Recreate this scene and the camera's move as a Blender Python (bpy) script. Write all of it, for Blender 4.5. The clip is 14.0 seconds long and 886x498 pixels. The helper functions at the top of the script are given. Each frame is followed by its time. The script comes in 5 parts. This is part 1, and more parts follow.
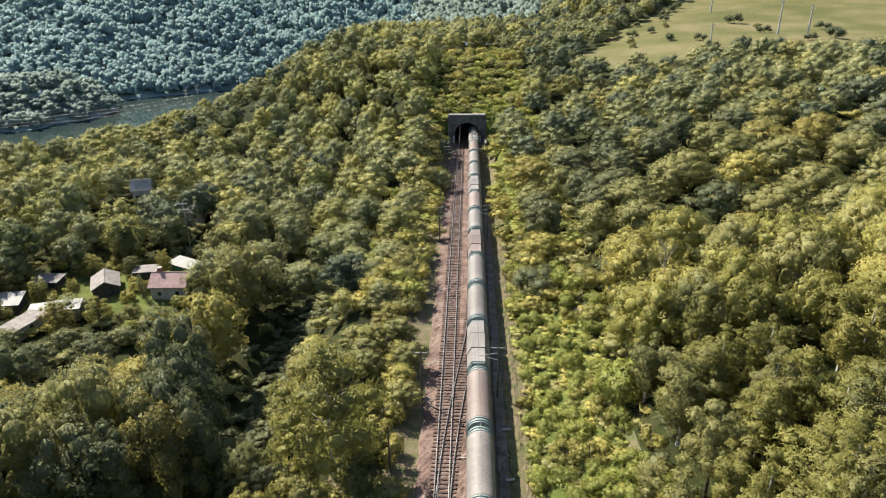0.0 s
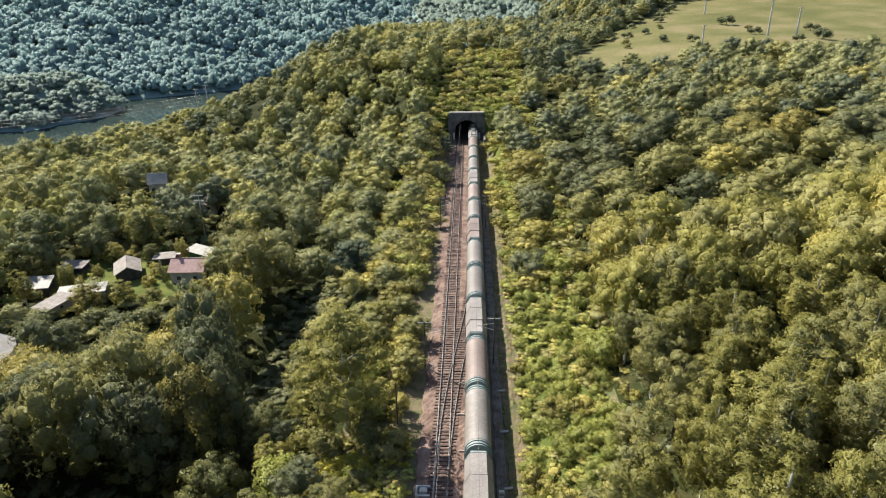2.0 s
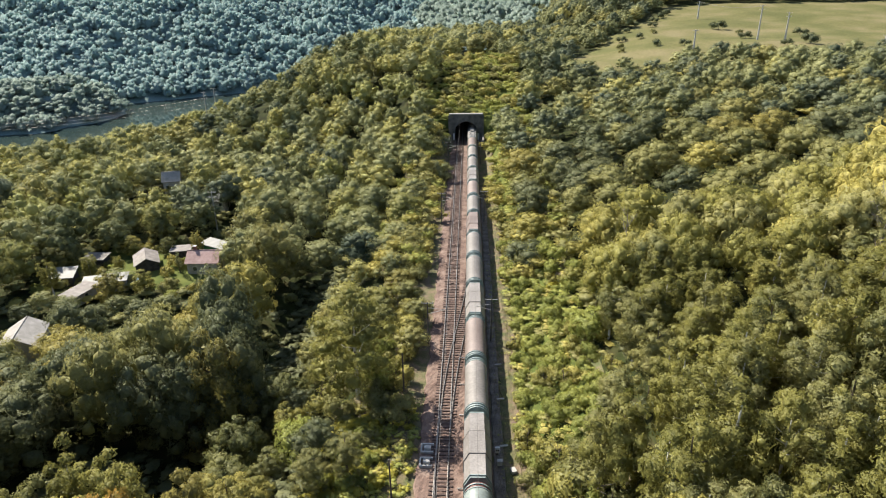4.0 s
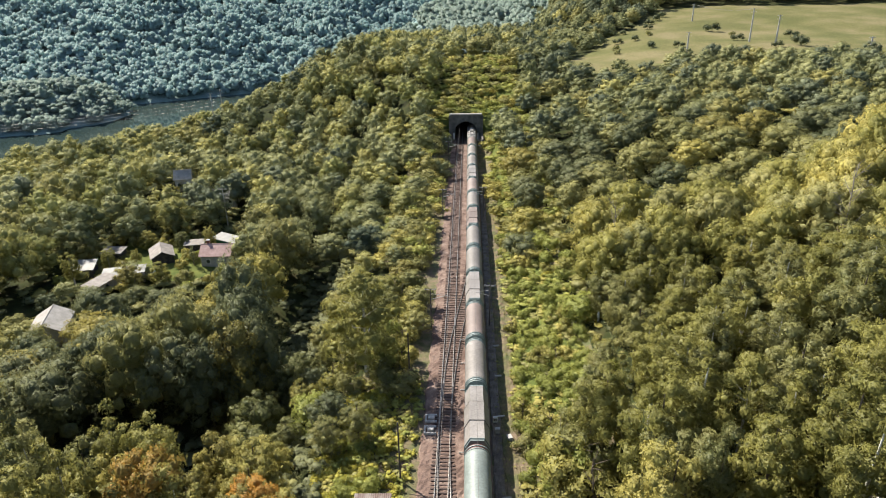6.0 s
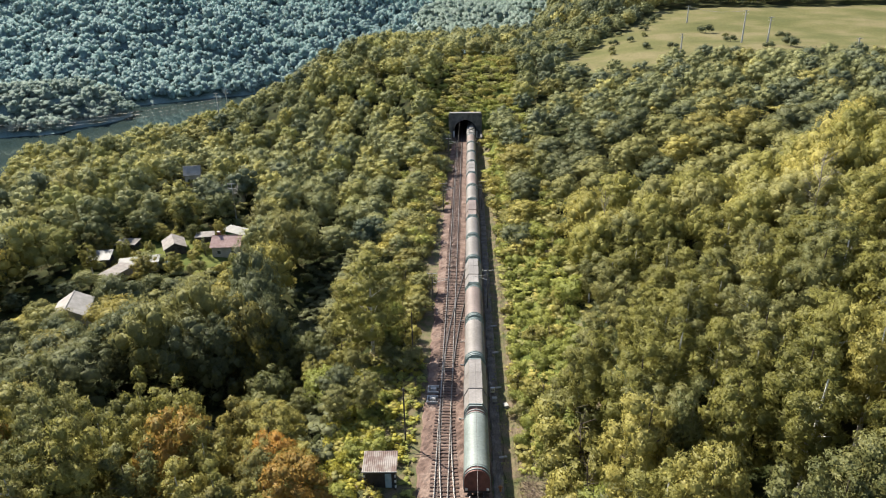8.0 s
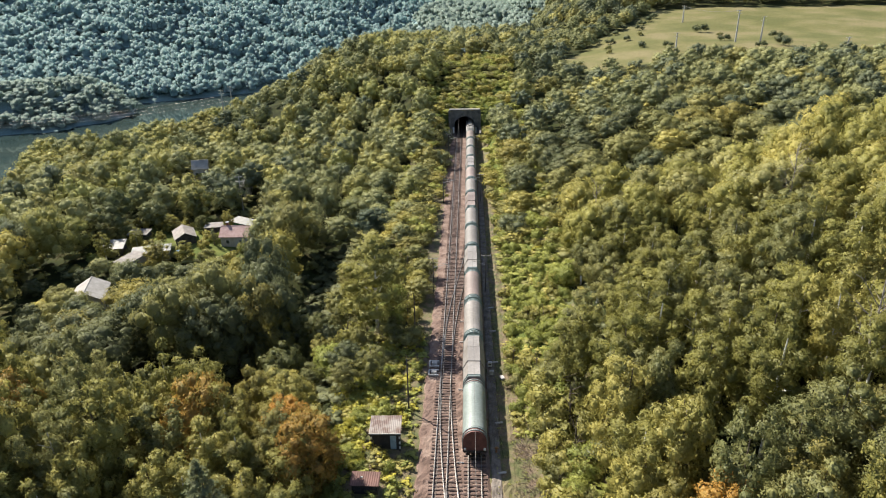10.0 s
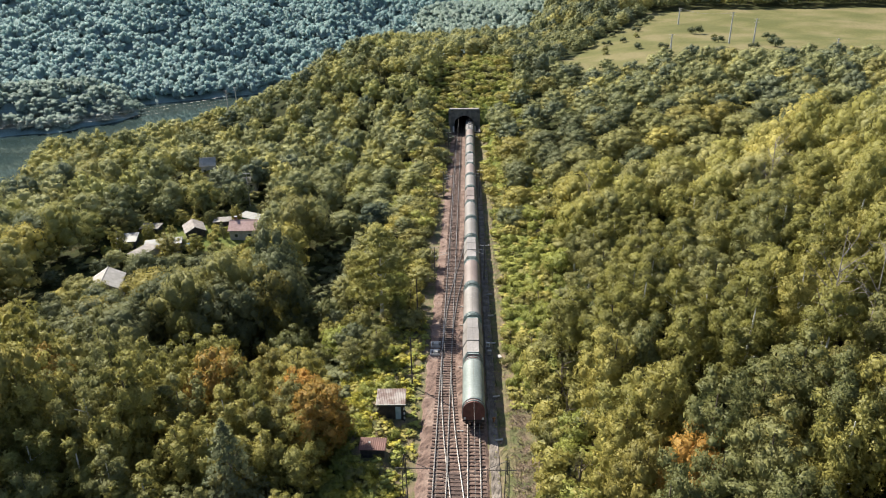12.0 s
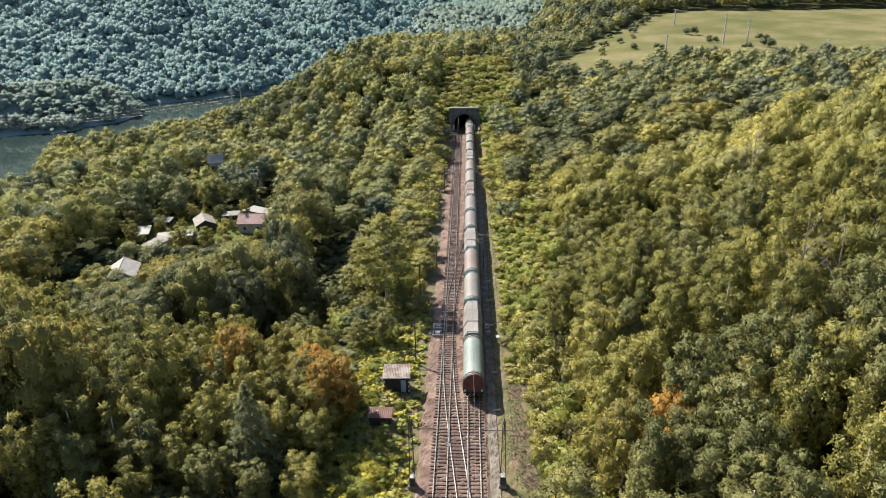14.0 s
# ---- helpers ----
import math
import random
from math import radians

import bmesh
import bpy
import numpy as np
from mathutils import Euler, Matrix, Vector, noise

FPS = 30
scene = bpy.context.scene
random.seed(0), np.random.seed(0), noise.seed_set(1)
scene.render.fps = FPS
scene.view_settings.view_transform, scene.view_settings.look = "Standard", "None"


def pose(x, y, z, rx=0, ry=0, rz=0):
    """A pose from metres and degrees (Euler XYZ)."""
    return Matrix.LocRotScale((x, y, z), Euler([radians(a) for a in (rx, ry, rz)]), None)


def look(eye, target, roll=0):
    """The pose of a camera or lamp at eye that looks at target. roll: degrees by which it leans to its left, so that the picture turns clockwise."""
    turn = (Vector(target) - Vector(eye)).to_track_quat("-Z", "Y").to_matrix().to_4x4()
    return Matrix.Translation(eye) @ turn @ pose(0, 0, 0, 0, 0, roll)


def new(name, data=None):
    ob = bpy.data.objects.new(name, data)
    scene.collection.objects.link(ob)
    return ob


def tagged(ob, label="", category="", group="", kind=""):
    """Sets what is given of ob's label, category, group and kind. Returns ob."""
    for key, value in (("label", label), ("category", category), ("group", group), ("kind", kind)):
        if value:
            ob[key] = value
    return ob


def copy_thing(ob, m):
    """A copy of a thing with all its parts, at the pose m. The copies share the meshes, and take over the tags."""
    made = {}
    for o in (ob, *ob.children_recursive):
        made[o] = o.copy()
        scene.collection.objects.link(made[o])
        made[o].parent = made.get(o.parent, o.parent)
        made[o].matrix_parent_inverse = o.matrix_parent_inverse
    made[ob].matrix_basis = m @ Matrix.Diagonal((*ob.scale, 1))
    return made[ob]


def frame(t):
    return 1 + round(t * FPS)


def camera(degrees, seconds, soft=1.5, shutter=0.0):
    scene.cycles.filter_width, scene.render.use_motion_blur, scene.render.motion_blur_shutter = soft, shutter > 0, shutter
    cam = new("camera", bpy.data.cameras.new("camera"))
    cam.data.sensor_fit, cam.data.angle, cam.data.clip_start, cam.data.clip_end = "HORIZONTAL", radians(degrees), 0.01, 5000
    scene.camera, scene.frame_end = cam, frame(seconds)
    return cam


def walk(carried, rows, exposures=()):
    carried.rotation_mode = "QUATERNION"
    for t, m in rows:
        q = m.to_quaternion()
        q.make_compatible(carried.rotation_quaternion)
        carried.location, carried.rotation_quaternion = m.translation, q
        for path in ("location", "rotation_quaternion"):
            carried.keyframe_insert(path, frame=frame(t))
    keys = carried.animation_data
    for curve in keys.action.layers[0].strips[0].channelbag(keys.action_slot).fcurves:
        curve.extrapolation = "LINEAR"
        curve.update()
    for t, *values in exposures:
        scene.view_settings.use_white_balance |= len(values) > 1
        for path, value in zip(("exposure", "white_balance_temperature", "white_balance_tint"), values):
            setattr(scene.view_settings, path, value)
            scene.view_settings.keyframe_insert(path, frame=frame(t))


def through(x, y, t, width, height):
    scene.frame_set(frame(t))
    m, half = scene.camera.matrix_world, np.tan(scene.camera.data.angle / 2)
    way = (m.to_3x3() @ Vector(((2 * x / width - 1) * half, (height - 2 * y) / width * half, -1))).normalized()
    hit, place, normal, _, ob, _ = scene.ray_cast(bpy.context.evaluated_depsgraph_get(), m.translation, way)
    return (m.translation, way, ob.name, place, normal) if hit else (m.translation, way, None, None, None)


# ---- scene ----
cam = camera(69.0, 14.0, soft=1.05)

PATH = [
    (0, (-1.103, 40.873, 48.655), (-1.186, 42.705, 47.857), -1.0),
    (0.5, (-1.034, 38.757, 48.736), (-1.118, 40.589, 47.938), -1.1),
    (1, (-0.977, 36.618, 48.896), (-1.061, 38.45, 48.099), -1.0),
    (1.5, (-0.934, 34.373, 49.162), (-1.018, 36.205, 48.366), -1.0),
    (2, (-0.875, 32.083, 49.47), (-0.959, 33.916, 48.675), -1.0),
    (2.5, (-0.829, 29.88, 49.746), (-0.913, 31.714, 48.953), -1.0),
    (3, (-0.807, 27.751, 49.975), (-0.89, 29.586, 49.185), -1.0),
    (3.2, (-0.807, 26.927, 50.026), (-0.89, 28.763, 49.238), -1.0),
    (5.5, (-0.841, 18.162, 51.57), (-0.923, 20.001, 50.786), -1.1),
    (6, (-0.84, 16.441, 51.748), (-0.922, 18.28, 50.965), -1.1),
    (6.5, (-0.799, 14.679, 51.87), (-0.88, 16.519, 51.089), -1.1),
    (7, (-0.819, 12.827, 51.973), (-0.9, 14.667, 51.193), -1.1),
    (7.5, (-0.809, 10.988, 52.04), (-0.889, 12.828, 51.26), -1.1),
    (8, (-0.822, 9.294, 52.115), (-0.902, 11.134, 51.337), -1.1),
    (10.3, (-0.739, 1.728, 52.392), (-0.817, 3.568, 51.612), -1.0),
    (10.5, (-0.727, 1.066, 52.402), (-0.805, 2.908, 51.627), -1.0),
    (11, (-0.707, -0.574, 52.509), (-0.784, 1.268, 51.734), -1.0),
    (11.5, (-0.727, -2.2, 52.627), (-0.804, -0.358, 51.852), -1.0),
    (12, (-0.724, -3.838, 52.761), (-0.801, -1.995, 51.986), -1.0),
    (12.5, (-0.702, -5.491, 52.884), (-0.779, -3.649, 52.11), -1.0),
    (13, (-0.699, -7.181, 52.999), (-0.776, -5.338, 52.225), -1.0),
    (13.5, (-0.74, -8.905, 53.102), (-0.816, -7.063, 52.328), -1.0),
    (14, (-0.788, -10.65, 53.199), (-0.864, -8.807, 52.427), -1.0),
]
walk(cam, [(t, look(eye, target, roll)) for t, eye, target, roll in PATH])

# ---- world, sun, exposure ----
SUN = Vector((-0.78, 0.70, 1.0)).normalized()
world = bpy.data.worlds.new("sky")
scene.world = world
world.use_nodes = True
wt = world.node_tree
sky = wt.nodes.new("ShaderNodeTexSky")
sky.sky_type = "NISHITA"
sky.sun_disc = False
sky.sun_elevation = math.asin(SUN.z)
sky.sun_rotation = math.atan2(SUN.x, SUN.y)
wt.links.new(sky.outputs[0], wt.nodes["Background"].inputs[0])
wt.nodes["Background"].inputs[1].default_value = 0.080
sun = new("sun", bpy.data.lights.new("sun", "SUN"))
sun.data.energy = 4.9
sun.data.angle = radians(0.53)
sun.data.color = (1.0, 0.925, 0.805)
sun.rotation_mode = "QUATERNION"
sun.rotation_quaternion = SUN.to_track_quat("Z", "Y")
scene.view_settings.exposure = 1.18


# ---- materials ----
def material(name, colours, scale=4.0, rough=0.8, metal=0.0, bump=0.3, fine=25.0, vary=0.0, spread=(0.35, 0.65), grit=0.9):
    """Two or three colours mixed by coarse and fine noise, with relief; vary: brightness by object."""
    m = bpy.data.materials.new(name)
    m.use_nodes = True
    n, l = m.node_tree.nodes, m.node_tree.links
    bsdf = n["Principled BSDF"]
    coord = n.new("ShaderNodeTexCoord")
    coarse, grain = n.new("ShaderNodeTexNoise"), n.new("ShaderNodeTexNoise")
    coarse.inputs["Scale"].default_value, coarse.inputs["Detail"].default_value = scale, 6
    grain.inputs["Scale"].default_value, grain.inputs["Detail"].default_value = fine, 4
    for node in (coarse, grain):
        l.new(coord.outputs["Object"], node.inputs["Vector"])
    ramp = n.new("ShaderNodeValToRGB")
    e = ramp.color_ramp.elements
    e[0].position, e[1].position = spread
    e[0].color, e[1].color = (*colours[0], 1), (*colours[-1], 1)
    if len(colours) == 3:
        k = e.new(sum(spread) / 2)
        k.color = (*colours[1], 1)
    l.new(coarse.outputs[0], ramp.inputs[0])
    mul = n.new("ShaderNodeMath")
    mul.operation, mul.inputs[1].default_value, mul.inputs[2].default_value = "MULTIPLY_ADD", grit, 1 - grit / 2
    l.new(grain.outputs[0], mul.inputs[0])
    hsv = n.new("ShaderNodeHueSaturation")
    l.new(ramp.outputs[0], hsv.inputs["Color"])
    if vary:
        info, mr = n.new("ShaderNodeObjectInfo"), n.new("ShaderNodeMath")
        mr.operation, mr.inputs[1].default_value, mr.inputs[2].default_value = "MULTIPLY_ADD", 2 * vary, 1 - vary
        l.new(info.outputs["Random"], mr.inputs[0])
        both = n.new("ShaderNodeMath")
        both.operation = "MULTIPLY"
        l.new(mr.outputs[0], both.inputs[0]), l.new(mul.outputs[0], both.inputs[1])
        l.new(both.outputs[0], hsv.inputs["Value"])
    else:
        l.new(mul.outputs[0], hsv.inputs["Value"])
    l.new(hsv.outputs[0], bsdf.inputs["Base Color"])
    bsdf.inputs["Roughness"].default_value, bsdf.inputs["Metallic"].default_value = rough, metal
    if bump:
        b = n.new("ShaderNodeBump")
        b.inputs["Strength"].default_value, b.inputs["Distance"].default_value = bump, 0.05
        l.new(grain.outputs[0], b.inputs["Height"])
        l.new(b.outputs[0], bsdf.inputs["Normal"])
    return m


def leaf_material(name, dark, light, through=0.45, cell=4.6, gaps=True, tilted=0.55):
    """Sprays of small leaves: cells of one leaf each with its own tone and tilt, gaps between them, some light passing through."""
    m = bpy.data.materials.new(name)
    m.use_nodes = True
    n, l = m.node_tree.nodes, m.node_tree.links
    n.remove(n["Principled BSDF"])
    geo, info, coord = n.new("ShaderNodeNewGeometry"), n.new("ShaderNodeObjectInfo"), n.new("ShaderNodeTexCoord")
    vor = n.new("ShaderNodeTexVoronoi")
    vor.inputs["Scale"].default_value = cell
    l.new(coord.outputs["Object"], vor.inputs["Vector"])
    tone = n.new("ShaderNodeSeparateColor")
    l.new(vor.outputs["Color"], tone.inputs[0])

    def sum_of(a, b, ka, kb):
        u, v = n.new("ShaderNodeMath"), n.new("ShaderNodeMath")
        u.operation, v.operation = "MULTIPLY", "MULTIPLY_ADD"
        u.inputs[1].default_value, v.inputs[1].default_value = ka, kb
        l.new(a, u.inputs[0]), l.new(b, v.inputs[0]), l.new(u.outputs[0], v.inputs[2])
        return v.outputs[0]

    leafy = sum_of(geo.outputs["Random Per Island"], tone.outputs[0], 0.22, 0.34)
    drift = n.new("ShaderNodeTexNoise")
    drift.inputs["Scale"].default_value, drift.inputs["Detail"].default_value = 0.13, 1
    l.new(coord.outputs["Object"], drift.inputs["Vector"])
    wide, shift = n.new("ShaderNodeMath"), n.new("ShaderNodeMath")
    wide.operation, wide.inputs[1].default_value, wide.inputs[2].default_value = "MULTIPLY_ADD", 1.1, -0.55
    shift.operation = "ADD"
    l.new(drift.outputs[0], wide.inputs[0])
    tree = n.new("ShaderNodeAttribute")
    tree.attribute_name = "tone"
    each = sum_of(info.outputs["Random"], tree.outputs["Fac"], 0.42, 0.42)
    mixed = sum_of(each, leafy, 1.0, 1.0)
    l.new(mixed, shift.inputs[0]), l.new(wide.outputs[0], shift.inputs[1])
    mixed = shift.outputs[0]
    mix = n.new("ShaderNodeMix")
    mix.data_type = "RGBA"
    mix.inputs["A"].default_value, mix.inputs["B"].default_value = (*dark, 1), (*light, 1)
    l.new(mixed, mix.inputs["Factor"])
    tilt, add, norm = n.new("ShaderNodeVectorMath"), n.new("ShaderNodeVectorMath"), n.new("ShaderNodeVectorMath")
    tilt.operation, add.operation, norm.operation = "MULTIPLY_ADD", "ADD", "NORMALIZE"
    tilt.inputs[1].default_value, tilt.inputs[2].default_value = (tilted,) * 3, (-tilted / 2,) * 3
    l.new(vor.outputs["Color"], tilt.inputs[0])
    l.new(tilt.outputs[0], add.inputs[0]), l.new(geo.outputs["Normal"], add.inputs[1]), l.new(add.outputs[0], norm.inputs[0])
    dif, tra, gls = n.new("ShaderNodeBsdfDiffuse"), n.new("ShaderNodeBsdfTranslucent"), n.new("ShaderNodeBsdfGlossy")
    gls.inputs["Roughness"].default_value = 0.5
    gls.inputs["Color"].default_value = (0.75, 0.8, 0.75, 1)
    for sh in (dif, tra, gls):
        l.new(norm.outputs[0], sh.inputs["Normal"])
    l.new(mix.outputs["Result"], dif.inputs[0]), l.new(mix.outputs["Result"], tra.inputs[0])
    one, two = n.new("ShaderNodeMixShader"), n.new("ShaderNodeMixShader")
    one.inputs[0].default_value, two.inputs[0].default_value = through, 0.016
    l.new(dif.outputs[0], one.inputs[1]), l.new(tra.outputs[0], one.inputs[2])
    l.new(one.outputs[0], two.inputs[1]), l.new(gls.outputs[0], two.inputs[2])
    last = two
    if gaps:
        cut, hole, clear_bsdf = n.new("ShaderNodeMath"), n.new("ShaderNodeMixShader"), n.new("ShaderNodeBsdfTransparent")
        cut.operation, cut.inputs[1].default_value = "GREATER_THAN", 0.51
        l.new(vor.outputs["Distance"], cut.inputs[0])
        l.new(cut.outputs[0], hole.inputs[0]), l.new(two.outputs[0], hole.inputs[1]), l.new(clear_bsdf.outputs[0], hole.inputs[2])
        last = hole
    l.new(last.outputs[0], n["Material Output"].inputs["Surface"])
    return m


LEAFTONES = {
    "oak": ((0.101, 0.112, 0.041), (0.276, 0.262, 0.097), 6.5), "maple": ((0.170, 0.168, 0.046), (0.422, 0.367, 0.107), 6.5),
    "birch": ((0.159, 0.157, 0.043), (0.335, 0.313, 0.090), 7.5), "willow": ((0.153, 0.160, 0.061), (0.339, 0.315, 0.118), 8.5),
    "beech": ((0.060, 0.080, 0.045), (0.173, 0.178, 0.083), 6.5), "autumn": ((0.207, 0.165, 0.046), (0.552, 0.278, 0.060), 6.5),
    "lime": ((0.196, 0.226, 0.056), (0.363, 0.367, 0.096), 10.0), "gold": ((0.285, 0.285, 0.054), (0.485, 0.420, 0.073), 8.0),
    "hornbeam": ((0.132, 0.124, 0.040), (0.312, 0.268, 0.076), 6.5),
}
THROUGH = {"birch": 0.44, "willow": 0.42, "lime": 0.42, "gold": 0.42, "autumn": 0.38}
LEAF = {k: leaf_material("leaves_" + k, a, b, THROUGH.get(k, 0.35), c) for k, (a, b, c) in LEAFTONES.items()}
INNER = {k: leaf_material("inner_leaves_" + k, a, b, THROUGH.get(k, 0.35) * 0.8, c * 0.9, False) for k, (a, b, c) in LEAFTONES.items()}
# Copies of the leaf colours with distance haze mixed in, shifted towards blue.
HAZEHILL = {}
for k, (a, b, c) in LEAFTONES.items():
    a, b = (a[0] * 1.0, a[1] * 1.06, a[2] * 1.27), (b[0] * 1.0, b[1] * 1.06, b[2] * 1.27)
    HAZEHILL[k] = (leaf_material("hazed_hill_leaves_" + k, a, b, 0.40, c), leaf_material("hazed_hill_inner_leaves_" + k, a, b, 0.28, c * 0.9, False))
LEAF["spruce"] = leaf_material("needles", (0.092, 0.108, 0.052), (0.215, 0.222, 0.104), 0.25, 8.0)
# Far slope and knoll: haze is put into these pale bluish leaf colours.
LEAF["far"] = INNER["far"] = leaf_material("hazed_leaves_far", (0.250, 0.372, 0.380), (0.385, 0.520, 0.500), 0.62, 0.5, False, 0.12)
LEAF["knoll"] = leaf_material("hazed_leaves_knoll", (0.190, 0.258, 0.232), (0.330, 0.410, 0.345), 0.6, 0.5, False, 0.12)
LEAF["dry"] = leaf_material("dry_twigs", (0.200, 0.140, 0.100), (0.360, 0.265, 0.195), 0.05, 9.0)
INNER["spruce"], INNER["dry"] = LEAF["spruce"], LEAF["dry"]
TWIG = material("dry_brushwood", [(0.16, 0.115, 0.09), (0.30, 0.235, 0.19)], 3, 0.95)
BARK = material("bark", [(0.06, 0.045, 0.03), (0.13, 0.105, 0.08)], 3, 0.9, bump=0.6)
BIRCHBARK = material("birch_bark", [(0.10, 0.09, 0.08), (0.55, 0.53, 0.48)], 2.5, 0.8, spread=(0.3, 0.45))
SOIL = material("forest_floor", [(0.016, 0.018, 0.008), (0.030, 0.038, 0.012), (0.050, 0.046, 0.020)], 0.25, 0.95, bump=0.8, fine=3)
GRASS = material("garden_grass", [(0.070, 0.092, 0.024), (0.125, 0.140, 0.038)], 0.25, 0.95, bump=0.6, fine=5)
FIELD = material("pasture", [(0.094, 0.098, 0.036), (0.128, 0.122, 0.050), (0.172, 0.150, 0.076)], 0.045, 0.95, bump=0.5, fine=1.2)
VERGE = material("dry_verge", [(0.075, 0.086, 0.028), (0.120, 0.104, 0.050), (0.165, 0.120, 0.080)], 0.7, 0.95, bump=0.9, fine=7, grit=2.0)
BALLAST = material("rusty_ballast", [(0.096, 0.060, 0.046), (0.152, 0.099, 0.078), (0.214, 0.152, 0.121)], 0.45, 0.95, bump=1.0, fine=11, grit=2.6)
GRAVEL = material("grey_gravel", [(0.10, 0.085, 0.07), (0.155, 0.132, 0.112), (0.21, 0.182, 0.158)], 0.8, 0.95, bump=1.0, fine=11, grit=2.4)
TIMBER = material("sleeper_timber", [(0.050, 0.032, 0.027), (0.105, 0.070, 0.058)], 3, 0.9, vary=0.35, bump=0.6)
RAIL = material("rail_steel", [(0.130, 0.113, 0.100), (0.250, 0.236, 0.222)], 2, 0.42, 0.6, bump=0.1)
RUST = material("rusty_steel", [(0.10, 0.05, 0.035), (0.19, 0.10, 0.07)], 3, 0.7, 0.2)
WATER = material("river_water", [(0.020, 0.035, 0.035), (0.035, 0.050, 0.045)], 0.02, 0.03, bump=0)
WATER.node_tree.nodes["Principled BSDF"].inputs["IOR"].default_value = 1.33
WATER.node_tree.nodes["Principled BSDF"].inputs["Specular IOR Level"].default_value = 0.15
STONE = material("tunnel_masonry", [(0.066, 0.063, 0.060), (0.120, 0.114, 0.105), (0.162, 0.153, 0.138)], 0.6, 0.9, bump=0.7, fine=6, vary=0.2)
COPING = material("coping_stone", [(0.179, 0.174, 0.157), (0.280, 0.269, 0.246)], 1.5, 0.85)
SOOT = material("tunnel_lining", [(0.035, 0.033, 0.031), (0.075, 0.07, 0.065)], 0.7, 0.95)
WHITE = material("white_paint", [(0.527, 0.527, 0.510), (0.680, 0.680, 0.663)], 2, 0.5, bump=0.1)
HOODGREY = material("grey_tarpaulin", [(0.148, 0.135, 0.122), (0.200, 0.185, 0.170)], 0.35, 0.6, vary=0.13, bump=0.15, fine=3)
HOODPALE = material("pale_wagon_paint", [(0.160, 0.190, 0.176), (0.222, 0.258, 0.240)], 0.4, 0.5, vary=0.1, bump=0.1, fine=4)
HOODWARM = material("warm_grey_wagon_paint", [(0.188, 0.172, 0.158), (0.248, 0.230, 0.214)], 0.4, 0.5, vary=0.1, bump=0.1, fine=4)
HOODROSE = material("faded_wagon_paint", [(0.148, 0.115, 0.100), (0.200, 0.159, 0.141)], 0.4, 0.6, vary=0.12, bump=0.1, fine=4)
TEAL = material("teal_hoop_paint", [(0.150, 0.192, 0.186), (0.210, 0.258, 0.250)], 1.5, 0.5)
WAGONRED = material("oxide_red_wagon", [(0.085, 0.030, 0.025), (0.14, 0.055, 0.042)], 1.5, 0.6)
IRON = material("dark_bogie_iron", [(0.025, 0.022, 0.02), (0.06, 0.05, 0.045)], 3, 0.75, 0.3)
LOCOROOF = material("locomotive_roof", [(0.192, 0.189, 0.179), (0.269, 0.262, 0.250)], 0.8, 0.55, bump=0.1)
MASTSTEEL = material("mast_steel", [(0.045, 0.042, 0.04), (0.10, 0.09, 0.08)], 2, 0.7, 0.3)
CONCRETE = material("concrete", [(0.315, 0.307, 0.285), (0.450, 0.435, 0.405)], 1.5, 0.85, bump=0.3)
COPPER = material("cable", [(0.10, 0.095, 0.09), (0.17, 0.16, 0.15)], 1, 0.5, 0.4, bump=0)
SHEET = material("weathered_sheet_roof", [(0.140, 0.092, 0.076), (0.200, 0.160, 0.140), (0.270, 0.240, 0.215)], 0.9, 0.75, bump=0.3, spread=(0.4, 0.6))
REDSHEET = material("rust_red_sheet_roof", [(0.10, 0.046, 0.036), (0.165, 0.078, 0.062)], 0.8, 0.75, bump=0.3)
TARBOARD = material("dark_hut_boards", [(0.025, 0.022, 0.02), (0.06, 0.052, 0.045)], 1.5, 0.85, bump=0.5)
BLUEDOOR = material("faded_blue_paint", [(0.25, 0.36, 0.40), (0.38, 0.48, 0.52)], 1.5, 0.6)
# Ground below the far woods, paled and blued to carry the haze.
HAZEFLOOR = material("hazed_valley_floor", [(0.150, 0.215, 0.215), (0.210, 0.275, 0.265)], 0.05, 0.95, bump=0.5, fine=0.6)

for earth in (SOIL, GRASS, FIELD, HAZEFLOOR):
    earth.node_tree.nodes["Principled BSDF"].inputs["Specular IOR Level"].default_value = 0.08


# ---- helpers for meshes ----
def mesh_of(name, verts, faces, mats, index=None, smooth=False):
    me = bpy.data.meshes.new(name)
    me.from_pydata(np.asarray(verts).tolist() if not isinstance(verts, list) else verts, [], faces)
    for m in mats if isinstance(mats, (list, tuple)) else [mats]:
        me.materials.append(m)
    if index is not None:
        me.polygons.foreach_set("material_index", np.asarray(index, dtype=np.int32))
    if smooth:
        me.polygons.foreach_set("use_smooth", np.ones(len(me.polygons), dtype=bool))
    me.update()
    return me


def thing(name, x=0, y=0, z=0, rz=0, label="", category="", group="", kind=""):
    ob = new(name)
    ob.empty_display_size = 0.3
    ob.matrix_basis = pose(x, y, z, 0, 0, rz)
    return tagged(ob, label, category, group, kind)


def part(name, bm, mat, parent, label="", smooth=False):
    """Links a bmesh (or a mesh) as one object under a thing or a part."""
    if isinstance(bm, bpy.types.Mesh):
        me = bm
    else:
        me = bpy.data.meshes.new(name)
        bm.to_mesh(me)
        bm.free()
        me.materials.append(mat)
        if smooth:
            me.polygons.foreach_set("use_smooth", np.ones(len(me.polygons), dtype=bool))
    ob = new(name, me)
    ob.parent = parent
    return tagged(ob, label)


def solid(name, bm, mat, label="", category="", kind="", group=""):
    ob = part(name, bm, mat, None)
    return tagged(ob, label, category, group, kind)


